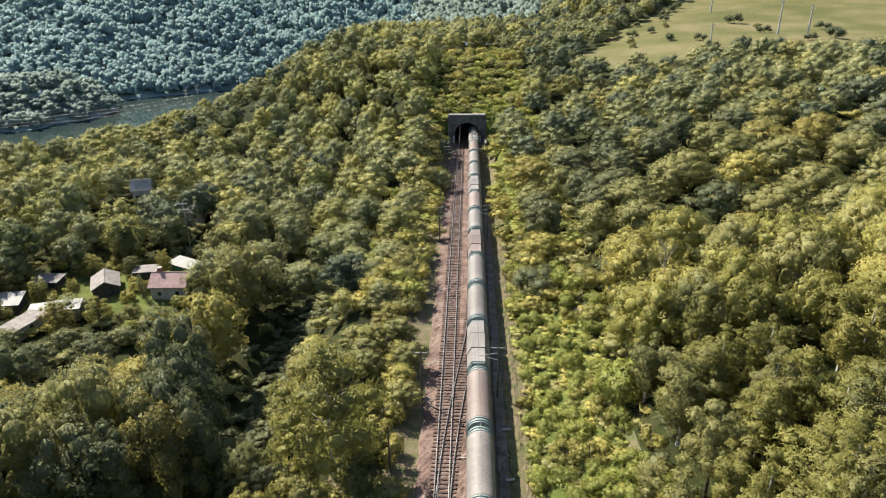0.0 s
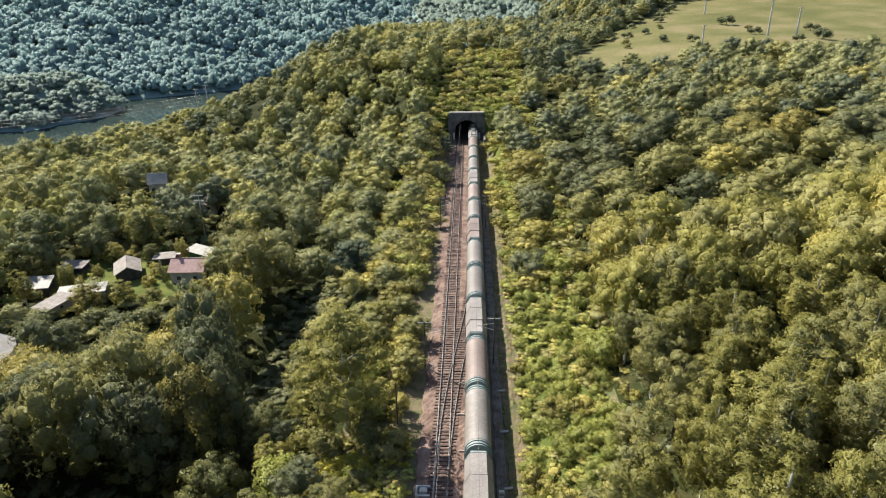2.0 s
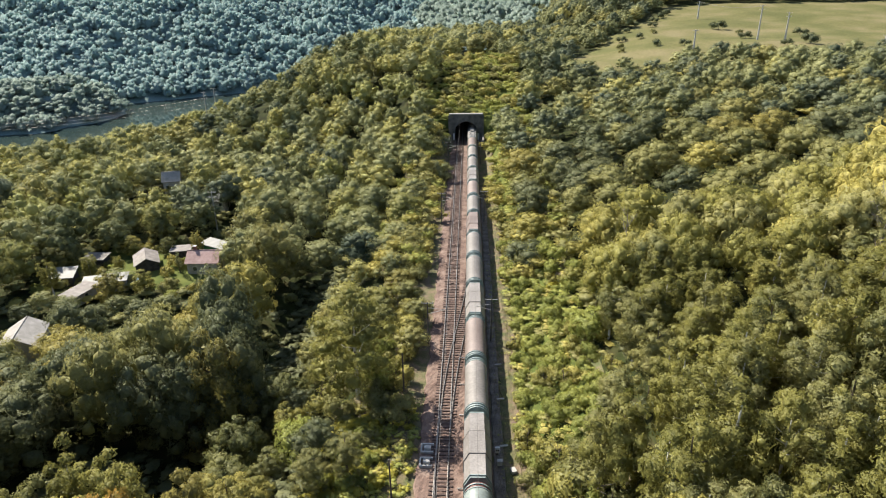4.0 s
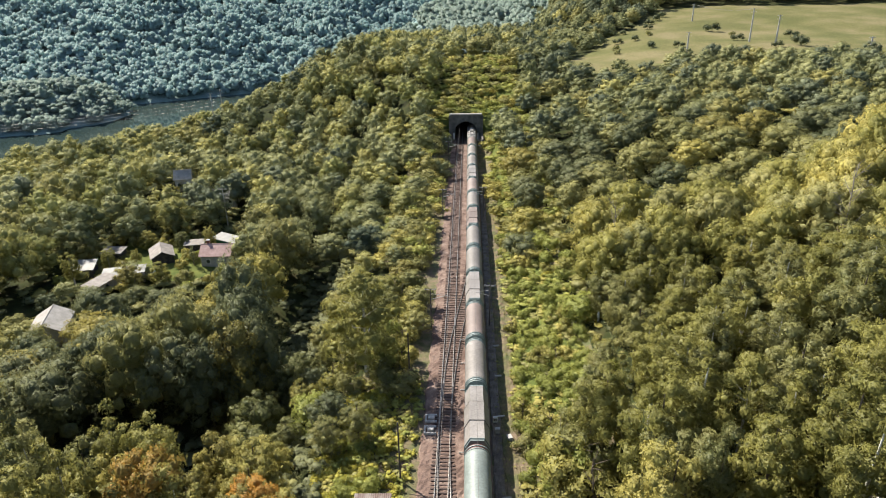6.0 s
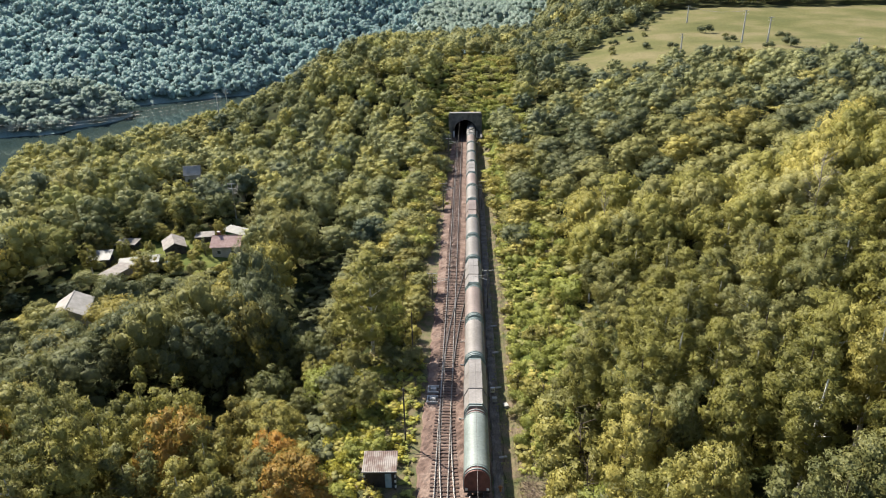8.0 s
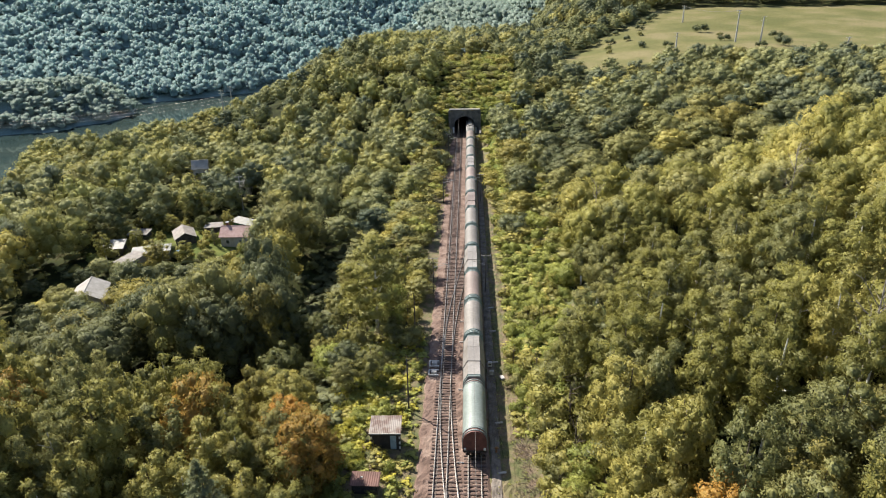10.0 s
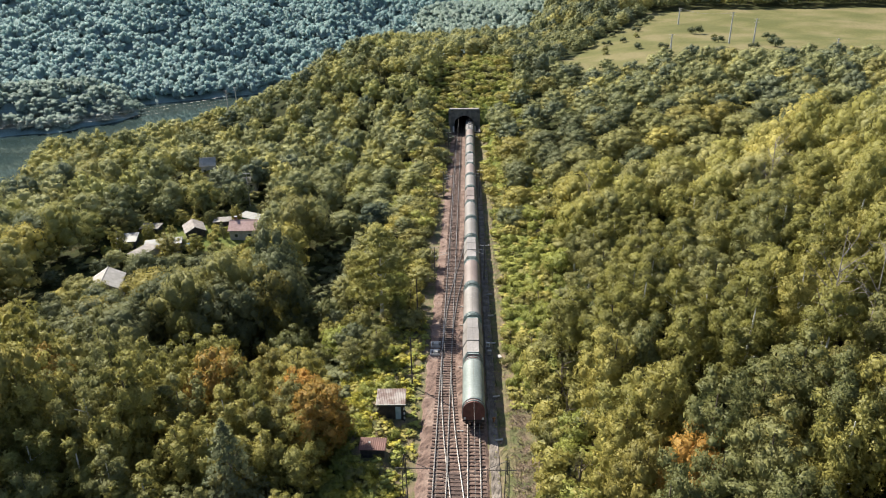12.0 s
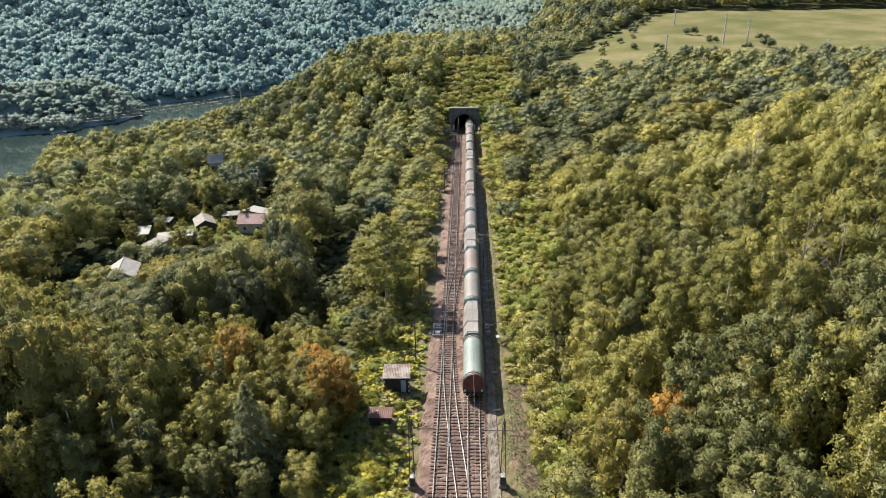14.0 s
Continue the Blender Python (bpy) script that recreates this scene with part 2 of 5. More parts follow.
def box(bm, x0, x1, y0, y1, z0, z1, bevel=0.0):
    r = bmesh.ops.create_cube(bm, size=1, matrix=Matrix.Translation(((x0 + x1) / 2, (y0 + y1) / 2, (z0 + z1) / 2))
                              @ Matrix.Diagonal((x1 - x0, y1 - y0, z1 - z0, 1)))
    if bevel:
        edges = {e for v in r["verts"] for e in v.link_edges}
        bmesh.ops.bevel(bm, geom=list(edges), offset=bevel, segments=1, affect="EDGES")
    return bm


def rod(bm, a, b, r, r2=None, n=8):
    a, b = Vector(a), Vector(b)
    d = b - a
    m = Matrix.Translation((a + b) / 2) @ d.to_track_quat("Z", "Y").to_matrix().to_4x4()
    bmesh.ops.create_cone(bm, cap_ends=True, segments=n, radius1=r, radius2=r if r2 is None else r2, depth=d.length, matrix=m)
    return bm


def fresh():
    return bmesh.new()


def ss(a, b, v):
    t = np.clip((np.asarray(v, float) - a) / (b - a), 0, 1)
    return t * t * (3 - 2 * t)


def wob(x, y, k, seed=0):
    """A cheap smooth wobble between about -1 and 1."""
    return (np.sin(x * k + 1.3 * seed) * np.cos(y * k * 0.83 + seed) + 0.6 * np.sin((x + y) * k * 1.7 + 2 * seed)) / 1.6


# ---- the land ----
PORTAL = 233.0


def land(x, y):
    """Height of the ground: cutting and track bed, hill over the tunnel, gardens, river valley, far slope."""
    x, y = np.asarray(x, float), np.asarray(y, float)
    s, c = -0.46 * x + 0.888 * y, 0.888 * x + 0.46 * y
    r, l = np.maximum(x - 6, 0), np.maximum(-9 - x, 0)
    right = 20.5 * (1 - np.exp(-np.maximum(r - 5, 0) / 38)) + 2.5 * np.exp(-((x - 46) / 24) ** 2 - ((y - 80) / 38) ** 2)
    right = right + (0.03 * np.maximum(y - 250, 0) + 0.05 * np.maximum(y - 345, 0)) * ss(30, 80, x) + 1.2 * ss(0, 5, r)
    left = -9 * ss(5, 28, l) * ss(48, 85, y) * (1 - 0.2 * ss(35, 60, l)) - 1.2 * ss(5, 30, l)
    side = np.where(x > -2, right, left)
    flank = 6 * ss(160, 232, y) * np.exp(-(np.maximum(np.abs(x + 2) - 16, 0) / 25) ** 2)
    z = side + flank * np.where(x > 0, 1 - 0.5 * ss(0, 50, x), 1)
    rise = ss(228, 285 + 45 * ss(-15, -50, x), y) * (1 - ss(15, 70, x))
    z = z + rise * np.maximum(-9 + 27 * ss(-135, -45, x) - z, 0)
    z = z - 4 * np.exp(-((x + 32.5) / 6) ** 2) * ss(76, 88, y) * ss(150, 130, y)
    z = z + 0.5 * wob(x, y, 0.09) + 0.8 * wob(x, y, 0.03, 2) * ss(20, 60, np.abs(x))
    z = z + 6 * np.exp(-((x + 84) / 16) ** 2 - ((y - 193) / 14) ** 2)
    bed = ss(6.0, 10.5, np.abs(x + 1.6)) + ss(PORTAL + 0.35, PORTAL + 0.75, y)
    z = -0.45 + (z + 0.45) * np.clip(bed, 0, 1)
    q = -0.72 * x + 0.70 * y
    z = z - 20 * ss(-4, 20, -x - 0.7 * y) * ss(150, 240, y)
    fall = ss(262, 430, q) * ss(330, 200, c)
    z = z * (1 - fall) - 72 * fall
    knoll = -72 + 32 * ss(8, -48, c) * np.exp(-((s - 737 - 0.14 * np.minimum(c, 0)) / (38 - 0.06 * np.minimum(c, 0))) ** 2) + 3 * wob(c, s, 0.06, 2) * ss(8, -20, c)
    z = np.where(s > 600, np.maximum(z, knoll), z)
    far = -72 + 0.46 * np.maximum(s - 768 - 8 * wob(c, s, 0.012, 1), 0)
    far = far + ss(790, 890, s) * (16 * wob(c, s * 0.3, 0.022, 3) + 7 * wob(c, s, 0.05, 4))
    far = np.maximum(np.minimum(far, 150 + 20 * wob(x, y, 0.004)), -75)
    return np.where(s > 715, np.maximum(far, knoll), z)


def axis(*runs):
    return np.unique(np.round(np.concatenate([np.arange(a, b, st) for a, b, st in runs]), 2))


gx = axis((-3000, -800, 200), (-800, -200, 16), (-200, -70, 6), (-70, 70, 2), (70, 220, 6), (220, 600, 20), (600, 3001, 200))
gx = np.unique(np.concatenate([gx, [-6.0, 2.0]]))
gy = axis((-600, -80, 80), (-80, PORTAL, 2.5), (PORTAL + 0.3, PORTAL + 1, 0.5), (PORTAL + 2, 420, 4), (420, 1300, 14), (1300, 3001, 200))
GX, GY = np.meshgrid(gx, gy)
GZ = land(GX, GY)
verts = np.stack([GX, GY, GZ], -1).reshape(-1, 3)
nx = len(gx)
HOMES = (-68.0, 151.0)


def in_field(x, y):
    """The open pasture on the plateau."""
    near = 258 + 0.0022 * np.maximum(131 - x, 0) ** 2 + 5 * wob(x, y, 0.05, 5)
    return (x > 39) & (y > near) & (y < 437 + 6 * wob(x, y, 0.03, 3)) & (y < 312 + (x - 41) * 1.6 + 8 * wob(x, y, 0.06, 2))


def in_garden(x, y):
    u, v = x - HOMES[0], y - HOMES[1]
    return (np.abs(u) < 17 + 2 * np.sin(v * 0.5)) & (np.abs(v) < 10 + 2 * np.sin(u * 0.4))


faces, index = [], []
for j in range(len(gy) - 1):
    for i in range(nx - 1):
        mx, my = (gx[i] + gx[i + 1]) / 2, (gy[j] + gy[j + 1]) / 2
        if -6.1 < mx < 2.1 and PORTAL < my < PORTAL + 1.2:
            continue
        a = j * nx + i
        faces.append((a, a + 1, a + nx + 1, a + nx))
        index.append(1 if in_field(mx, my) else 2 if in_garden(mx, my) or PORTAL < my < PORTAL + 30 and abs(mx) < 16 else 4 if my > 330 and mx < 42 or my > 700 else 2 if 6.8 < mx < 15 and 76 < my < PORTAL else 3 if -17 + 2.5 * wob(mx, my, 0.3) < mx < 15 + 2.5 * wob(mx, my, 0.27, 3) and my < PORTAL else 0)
tagged(new("ground", mesh_of("ground", verts, faces, [SOIL, FIELD, GRASS, VERGE, HAZEFLOOR], index, True)),
       "uneven wooded hillside with pasture, gardens and a railway cutting", "ground", kind="structure")
bm = fresh()
bmesh.ops.create_grid(bm, x_segments=2, y_segments=2, size=1, matrix=Matrix.Translation((-500, 700, -68)) @ Matrix.Diagonal((1100, 520, 1, 1)))
solid("water", bm, WATER, "dark calm river in the valley bottom", "river", "structure")


# ---- railway ----
def strip(name, x0, x1, y0, y1, top, mat, label, category, slope=0.5, dx=0.35, dy=0.5, rough=0.04, edge=0.25):
    """A bed of loose stone with battered sides and an uneven edge."""
    rng = np.random.default_rng(7)
    us = np.concatenate([[x0 - slope], np.arange(x0, x1 + 0.01, dx), [x1 + slope]])
    ys = np.arange(y0, y1 + 0.01, dy)
    U, V = np.meshgrid(us, ys)
    Z = top + rng.normal(0, rough, U.shape)
    Z[:, 0] = Z[:, -1] = top - 0.5
    wave = edge * wob(V, V * 0.37, 0.9)
    U = U + np.where(U <= x0, wave, 0) + np.where(U >= x1, -wave, 0)
    n = len(us)
    f = [(j * n + i, j * n + i + 1, j * n + n + i + 1, j * n + n + i) for j in range(len(ys) - 1) for i in range(n - 1)]
    return tagged(new(name, mesh_of(name, np.stack([U, V, Z], -1).reshape(-1, 3), f, mat)), label, category, kind="structure")


strip("ballast", -6.6, 1.75, -30, PORTAL + 60, -0.255, BALLAST, "rust-brown crushed stone ballast under both tracks", "ballast")
strip("gravel_path", 1.95, 3.1, -30, 175, -0.32, GRAVEL, "grey gravel strip beside the track", "gravel", 0.3, 0.2, 0.5, 0.03, 0.12)
strip("footpath", 3.3, 5.2, -30, 150, -0.33, VERGE, "trodden earth path with dry grass along the railway", "path", 0.4, 0.4, 0.8, 0.05, 0.3)

RAILSECTION = [(-0.07, 0), (0.07, 0), (0.07, 0.02), (0.015, 0.045), (0.015, 0.11), (0.036, 0.125), (0.036, 0.165), (-0.036, 0.165),
               (-0.036, 0.125), (-0.015, 0.11), (-0.015, 0.045), (-0.07, 0.02)]


def rail(line, parent, label=""):
    """A steel rail swept along a line of (x, y)."""
    v, f, k = [], [], len(RAILSECTION)
    for x, y in line:
        v += [(x + a, y, b - 0.165) for a, b in RAILSECTION]
    for j in range(len(line) - 1):
        f += [(j * k + i, j * k + (i + 1) % k, (j + 1) * k + (i + 1) % k, (j + 1) * k + i) for i in range(k)]
    f += [tuple(range(k))[::-1], tuple(range((len(line) - 1) * k, len(line) * k))]
    return part("rail", mesh_of("rail", v, f, RAIL), None, parent, label)


def cross_centre(y, start, way):
    """Centre line of a crossover that leaves the far track at start and runs to the near one; way: 1 going away, -1 towards."""
    d = (y - start) * way
    c, turn = 0.112, 27.0
    if d <= 0:
        off = 0
    elif d < turn:
        off = c * d * d / (2 * turn)
    else:
        off = c * turn / 2 + c * (d - turn)
    end = 3.95 - off
    if end < c * turn / 2:
        dd = turn - max(0.0, d - (3.95 / c - 0))
        off = 3.95 - c * max(0, dd) ** 2 / (2 * turn)
    return -3.95 + min(off, 3.95)


LEFTX, RIGHTX = -3.95, 0.0
rng = np.random.default_rng(3)
sleeper_data = {}


def sleeper_mesh(width):
    if width not in sleeper_data:
        bm = fresh()
        box(bm, -width / 2, width / 2, -0.125, 0.125, -0.13, 0.0, 0.012)
        me = bpy.data.meshes.new("sleeper")
        bm.to_mesh(me)
        bm.free()
        me.materials.append(TIMBER)
        sleeper_data[width] = me
    return sleeper_data[width]


def crossings(y):
    """Both crossover centre lines at y, where they exist."""
    out = []
    if 20 < y < 82.7:
        out.append(cross_centre(y, 82.7, -1))
    if 81.0 < y < 144:
        out.append(cross_centre(y, 81.0, 1))
    return out


def lay(name, centre, label):
    tr = thing(name, centre, 0, 0, 0, label, "railway track", "main tracks")
    for g in (-0.75, 0.75):
        rail([(g, y) for y in np.arange(-30, PORTAL + 61, 7.0)], tr)
    rest_v, rest_f = [], []
    count = 0
    for k, y in enumerate(np.arange(-28, PORTAL + 58, 0.62)):
        shift, width = 0.0, 2.6
        for c in crossings(y):
            gap = c - centre
            if centre < -1 and 0.12 < gap < 2.0 or centre > -1 and -2.0 < gap < -0.12:
                width, shift = 2.6 + abs(gap), gap / 2
        width = round(width * 5) / 5
        tilt, dy = rng.normal(0, 0.008), rng.normal(0, 0.02)
        if 41 < y < 41 + 150 * 0.62:
            ob = new("sleeper", sleeper_mesh(width))
            ob.parent = tr
            ob.location = (shift + rng.normal(0, 0.02), y + dy, -0.165 + rng.normal(0, 0.008))
            ob.rotation_euler = (0, 0, tilt)
            count += 1
        else:
            b = len(rest_v)
            for sx in (-1, 1):
                for sy in (-1, 1):
                    for z in (-0.3, -0.165):
                        rest_v.append((shift + sx * width / 2, y + dy + sy * 0.125, z))
            rest_f += [(b + 1, b + 5, b + 7, b + 3), (b, b + 4, b + 5, b + 1), (b + 2, b + 3, b + 7, b + 6), (b, b + 1, b + 3, b + 2), (b + 4, b + 6, b + 7, b + 5)]
    tagged(part("far_timber_bed", mesh_of("far_timber_bed", rest_v, rest_f, TIMBER), None, tr), kind="stuff")
    return tr


left_track = lay("railway_track", LEFTX, "steel rails on weathered timber sleepers with two turnouts leaving it")
right_track = lay("railway_track", RIGHTX, "straight steel rails on weathered timber sleepers under the contact wire")
for start, way, ys in ((82.7, -1, np.arange(22, 82.8, 1.5)), (81.0, 1, np.arange(81, 143, 1.5))):
    xo = thing("crossover", 0, 0, 0, 0, "diagonal crossover rails linking the two parallel tracks", "railway track", "crossovers")
    for g in (-0.75, 0.75):
        rail([(cross_centre(y, start, way) + g + (0.05 if g < 0 else -0.05) * (1 - ss(0, 20, abs(y - start))), y) for y in ys], xo)
    for target in (-3.2, -0.75):
        g = -0.75 if target < -2 else 0.75
        y = min(ys, key=lambda q: abs(cross_centre(q, start, way) + g - target))
        bm = fresh()
        box(bm, target - 0.13, target + 0.13, y - 1.3, y + 1.3, -0.12, 0.006, 0.02)
        part("frog", bm, RAIL, xo, "worn bright metal crossing nose")
    for y in np.arange(ys[0], ys[-1], 0.62):
        c = cross_centre(y, start, way)
        if -2.35 < c < -1.6:
            ob = new("sleeper", sleeper_mesh(2.6))
            ob.parent = xo
            ob.location = (c, y, -0.163)


# ---- tunnel portal ----
def arch(half, spring, rise, n=20):
    """Points of an arch, left foot to right foot."""
    pts = [(-half, -0.5), (-half, spring)]
    pts += [(-half * math.cos(a), spring + rise * math.sin(a)) for a in np.linspace(0, math.pi, n + 2)[1:-1]]
    return pts + [(half, spring), (half, -0.5)]


CX = -1.98
portal = thing("tunnel_portal", CX, PORTAL, 0, 0, "dark masonry railway tunnel portal with a round arch and pale coping", "tunnel")
inner = arch(3.75, 2.6, 3.6)
top, halfw = 8.3, 5.2
bm = fresh()
for y in (0.0, 1.0):
    ring = [bm.verts.new((x, y, z)) for x, z in inner]
    outer = [bm.verts.new((-halfw, y, -0.5))]
    outer += [bm.verts.new((x * halfw / 3.75 if abs(x) < 3.74 else math.copysign(halfw, x), y, top if abs(x) < 3.74 else z)) for x, z in inner[1:-1]]
    outer += [bm.verts.new((halfw, y, -0.5))]
    for i in range(len(ring) - 1):
        f = (ring[i], outer[i], outer[i + 1], ring[i + 1])
        bm.faces.new(f if y else f[::-1])
    if y == 0:
        first = ring
    else:
        for i in range(len(ring) - 1):
            bm.faces.new((first[i], first[i + 1], ring[i + 1], ring[i]))
part("portal_wall", bm, STONE, portal)
bm = fresh()
pts = arch(3.75, 2.6, 3.6)
rows = [[bm.verts.new((x, y, z)) for x, z in pts] for y in (1.0, 62.0)]
for i in range(len(pts) - 1):
    bm.faces.new((rows[0][i], rows[1][i], rows[1][i + 1], rows[0][i + 1]))
bm.faces.new(rows[1])
part("tunnel_lining", bm, SOOT, portal, "sooty dark brick vault")
bm = fresh()
box(bm, -halfw - 0.25, halfw + 0.25, -0.25, 1.3, top, top + 0.4, 0.06)
part("coping", bm, COPING, portal, "pale weathered coping stone")
for sx in (-1, 1):
    bm = fresh()
    box(bm, sx * halfw - 0.55, sx * halfw + 0.55, -0.35, 0.0, -0.5, top - 0.004, 0.05)
    part("pilaster", bm, STONE, portal)
    bm = fresh()
    box(bm, sx * (halfw + 0.3) - 0.3, sx * (halfw + 0.3) + 0.3, -9, -0.36, -0.5, 2.2, 0.05)
    part("wing_wall", bm, STONE, portal, "low retaining wall")
    bm = fresh()
    box(bm, sx * 3.95 - 0.3, sx * 3.95 + 0.3, -0.52, -0.40, 0.2, 2.4, 0.03)
    part("clearance_board", bm, WHITE, portal, "white painted board beside the arch")
for sx in (-1, 1):
    hr = thing("handrail", CX + sx * 4.7, PORTAL - 7.2, 0, 0, "thin pale steel handrail beside the tunnel mouth", "railing", "handrails")
    bm = fresh()
    rod(bm, (0, -6, 0.9), (0, 5.5, 1.4), 0.05)
    part("top_rail", bm, COPING, hr)
    for k in range(5):
        bm = fresh()
        rod(bm, (0, -5.8 + k * 2.7, -0.5), (0, -5.8 + k * 2.7, 0.9 + k * 0.117), 0.04)
        part("post", bm, COPING, hr)

for k in range(21):
    a = math.pi * (k + 0.5) / 21
    bm = fresh()
    w = 3.75 * math.pi / 21 * 0.47
    m = Matrix.Translation((-4.03 * math.cos(a), -0.04, 2.6 + 3.88 * math.sin(a))) @ Matrix.Rotation(a - math.pi / 2, 4, "Y")
    bmesh.ops.create_cube(bm, size=1, matrix=m @ Matrix.Diagonal((2 * w, 0.16, 0.55, 1)))
    part("voussoir", bm, STONE, portal)


# ---- trees ----
ICO = {}
for level in (1, 2):
    bm = fresh()
    bmesh.ops.create_icosphere(bm, subdivisions=level, radius=1)
    bm.verts.ensure_lookup_table()
    ICO[level] = (np.array([v.co[:] for v in bm.verts]), np.array([[v.index for v in f.verts] for f in bm.faces]))
    bm.free()


def unit(v):
    return v / np.maximum(np.linalg.norm(v, axis=-1, keepdims=True), 1e-9)


def leaf_mesh(name, V, F, N, mats, index, tone=None):
    """Triangles with soft leaf-mass normals; tone: a random number for each tree of a joined wood."""
    me = bpy.data.meshes.new(name)
    me.vertices.add(len(V))
    me.vertices.foreach_set("co", np.ascontiguousarray(V, dtype=np.float32).ravel())
    me.loops.add(3 * len(F))
    me.loops.foreach_set("vertex_index", np.ascontiguousarray(F, dtype=np.int32).ravel())
    me.polygons.add(len(F))
    me.polygons.foreach_set("loop_start", np.arange(0, 3 * len(F), 3, dtype=np.int32))
    for m in mats:
        me.materials.append(m)
    me.polygons.foreach_set("material_index", np.ascontiguousarray(index, dtype=np.int32))
    if tone is not None:
        a = me.attributes.new("tone", "FLOAT", "POINT")
        a.data.foreach_set("value", np.ascontiguousarray(tone, dtype=np.float32))
    me.update(calc_edges=True)
    me.normals_split_custom_set_from_vertices(unit(N).tolist())
    return me


def leaf_sprays(P, N, size, rng, droop=0.0, loose=0.55):
    """A small leaf spray at each point, facing about along N; long and hanging where it droops."""
    n = len(P)
    T = unit(N + rng.normal(0, loose, (n, 3)))
    U = unit(np.cross(T, rng.normal(0, 1, (n, 3))))
    if droop:
        U = unit(np.cross(np.cross(T, np.array([0.0, 0.0, -1.0])), T) + rng.normal(0, 0.35, (n, 3)))
    W0 = unit(np.cross(T, U))
    L = (size * rng.uniform(0.55, 1.4, n))[:, None]
    W = L * rng.uniform(0.45, 0.8, n)[:, None] * (0.6 if droop else 1)
    k = rng.uniform(-0.5, 0.5, n)[:, None]
    a, b, c = P - U * L * 0.5 + W0 * W * k, P + W0 * W * 0.55 + U * L * 0.45, P - W0 * W * 0.55 + U * L * (0.45 + 0.3 * k)
    turn = (np.cross(b - a, c - a) * N).sum(1) < 0
    b[turn], c[turn] = c[turn].copy(), b[turn].copy()
    V = np.stack([a, b, c], 1).reshape(-1, 3)
    NN = np.repeat(unit(N + rng.normal(0, 0.22, (n, 3))), 3, axis=0)
    return V, np.arange(3 * n).reshape(-1, 3), NN


def clumps_for(kind, rng, height, radius):
    """Centres and radii of the leaf masses of a crown."""
    C, R = [], []
    if kind == "birch":
        n = 30
        for k in range(n):
            t = (k + 0.5) / n
            rr = radius * math.sin(math.pi * min(1, 0.22 + 0.78 * t)) ** 0.8 * rng.uniform(0.6, 1.0)
            a = k * 2.4 + rng.uniform(-0.5, 0.5)
            C.append((rr * math.cos(a), rr * math.sin(a), height * (0.24 + 0.70 * t))), R.append(radius * (0.36 - 0.12 * t) * rng.uniform(0.8, 1.2))
        for t in (0.36, 0.52, 0.68, 0.82):
            C.append((0, 0, height * t)), R.append(radius * (0.72 - 0.55 * t))
    elif kind == "upright":
        leaders = int(rng.integers(4, 7))
        for b in range(leaders):
            a, out = b * 6.283 / leaders + rng.uniform(-0.5, 0.5), radius * rng.uniform(0.42, 0.72) * (0.2 if b == 0 else 1)
            peak = height * (0.97 if b == 0 else rng.uniform(0.74, 0.95))
            for q in range(7):
                t = q / 6
                z = height * 0.30 + (peak - height * 0.36) * t
                w = out * (0.55 + 0.6 * t) + radius * rng.uniform(-0.10, 0.10)
                C.append((w * math.cos(a) + rng.uniform(-0.16, 0.16) * radius, w * math.sin(a) + rng.uniform(-0.16, 0.16) * radius, z))
                R.append(radius * rng.uniform(0.24, 0.36) * (1.15 - 0.45 * t))
        for t in (0.42, 0.60):
            C.append((0, 0, height * t)), R.append(radius * 0.5)
    elif kind == "poplar":
        n = 16
        for k in range(n):
            t = (k + 0.5) / n
            a = k * 2.4 + rng.uniform(-0.5, 0.5)
            rr = radius * 0.55 * (1 - 0.6 * t)
            C.append((rr * math.cos(a), rr * math.sin(a), height * (0.3 + 0.66 * t))), R.append(radius * (0.55 - 0.28 * t) * rng.uniform(0.8, 1.25))
    elif kind == "shrub":
        for k in range(9):
            a, q = rng.uniform(0, 6.28), math.sqrt(rng.uniform(0, 1)) * 0.75
            C.append((radius * q * math.cos(a), radius * q * math.sin(a), height * rng.uniform(0.3, 0.72) * (1 - 0.4 * q))), R.append(radius * rng.uniform(0.26, 0.44))
    else:
        n = 44 if kind == "round" else 34
        low, flat = (0.46, 0.52) if kind == "round" else (0.40, 0.58)
        for k in range(n):
            t = (k + 0.5) / n
            ph = math.acos(1 - 1.75 * t)
            a = k * 2.4 + rng.uniform(-0.4, 0.4)
            q = rng.uniform(0.70, 0.98)
            C.append((radius * q * math.sin(ph) * math.cos(a), radius * q * math.sin(ph) * math.sin(a), height * (low + flat * 0.86 * q * math.cos(ph))))
            R.append(radius * rng.uniform(0.17, 0.31))
        C.append((0, 0, height * low)), R.append(radius * 0.72)
        C.append((0, 0, height * (low + 0.18))), R.append(radius * 0.60)
    return np.array(C), np.array(R)


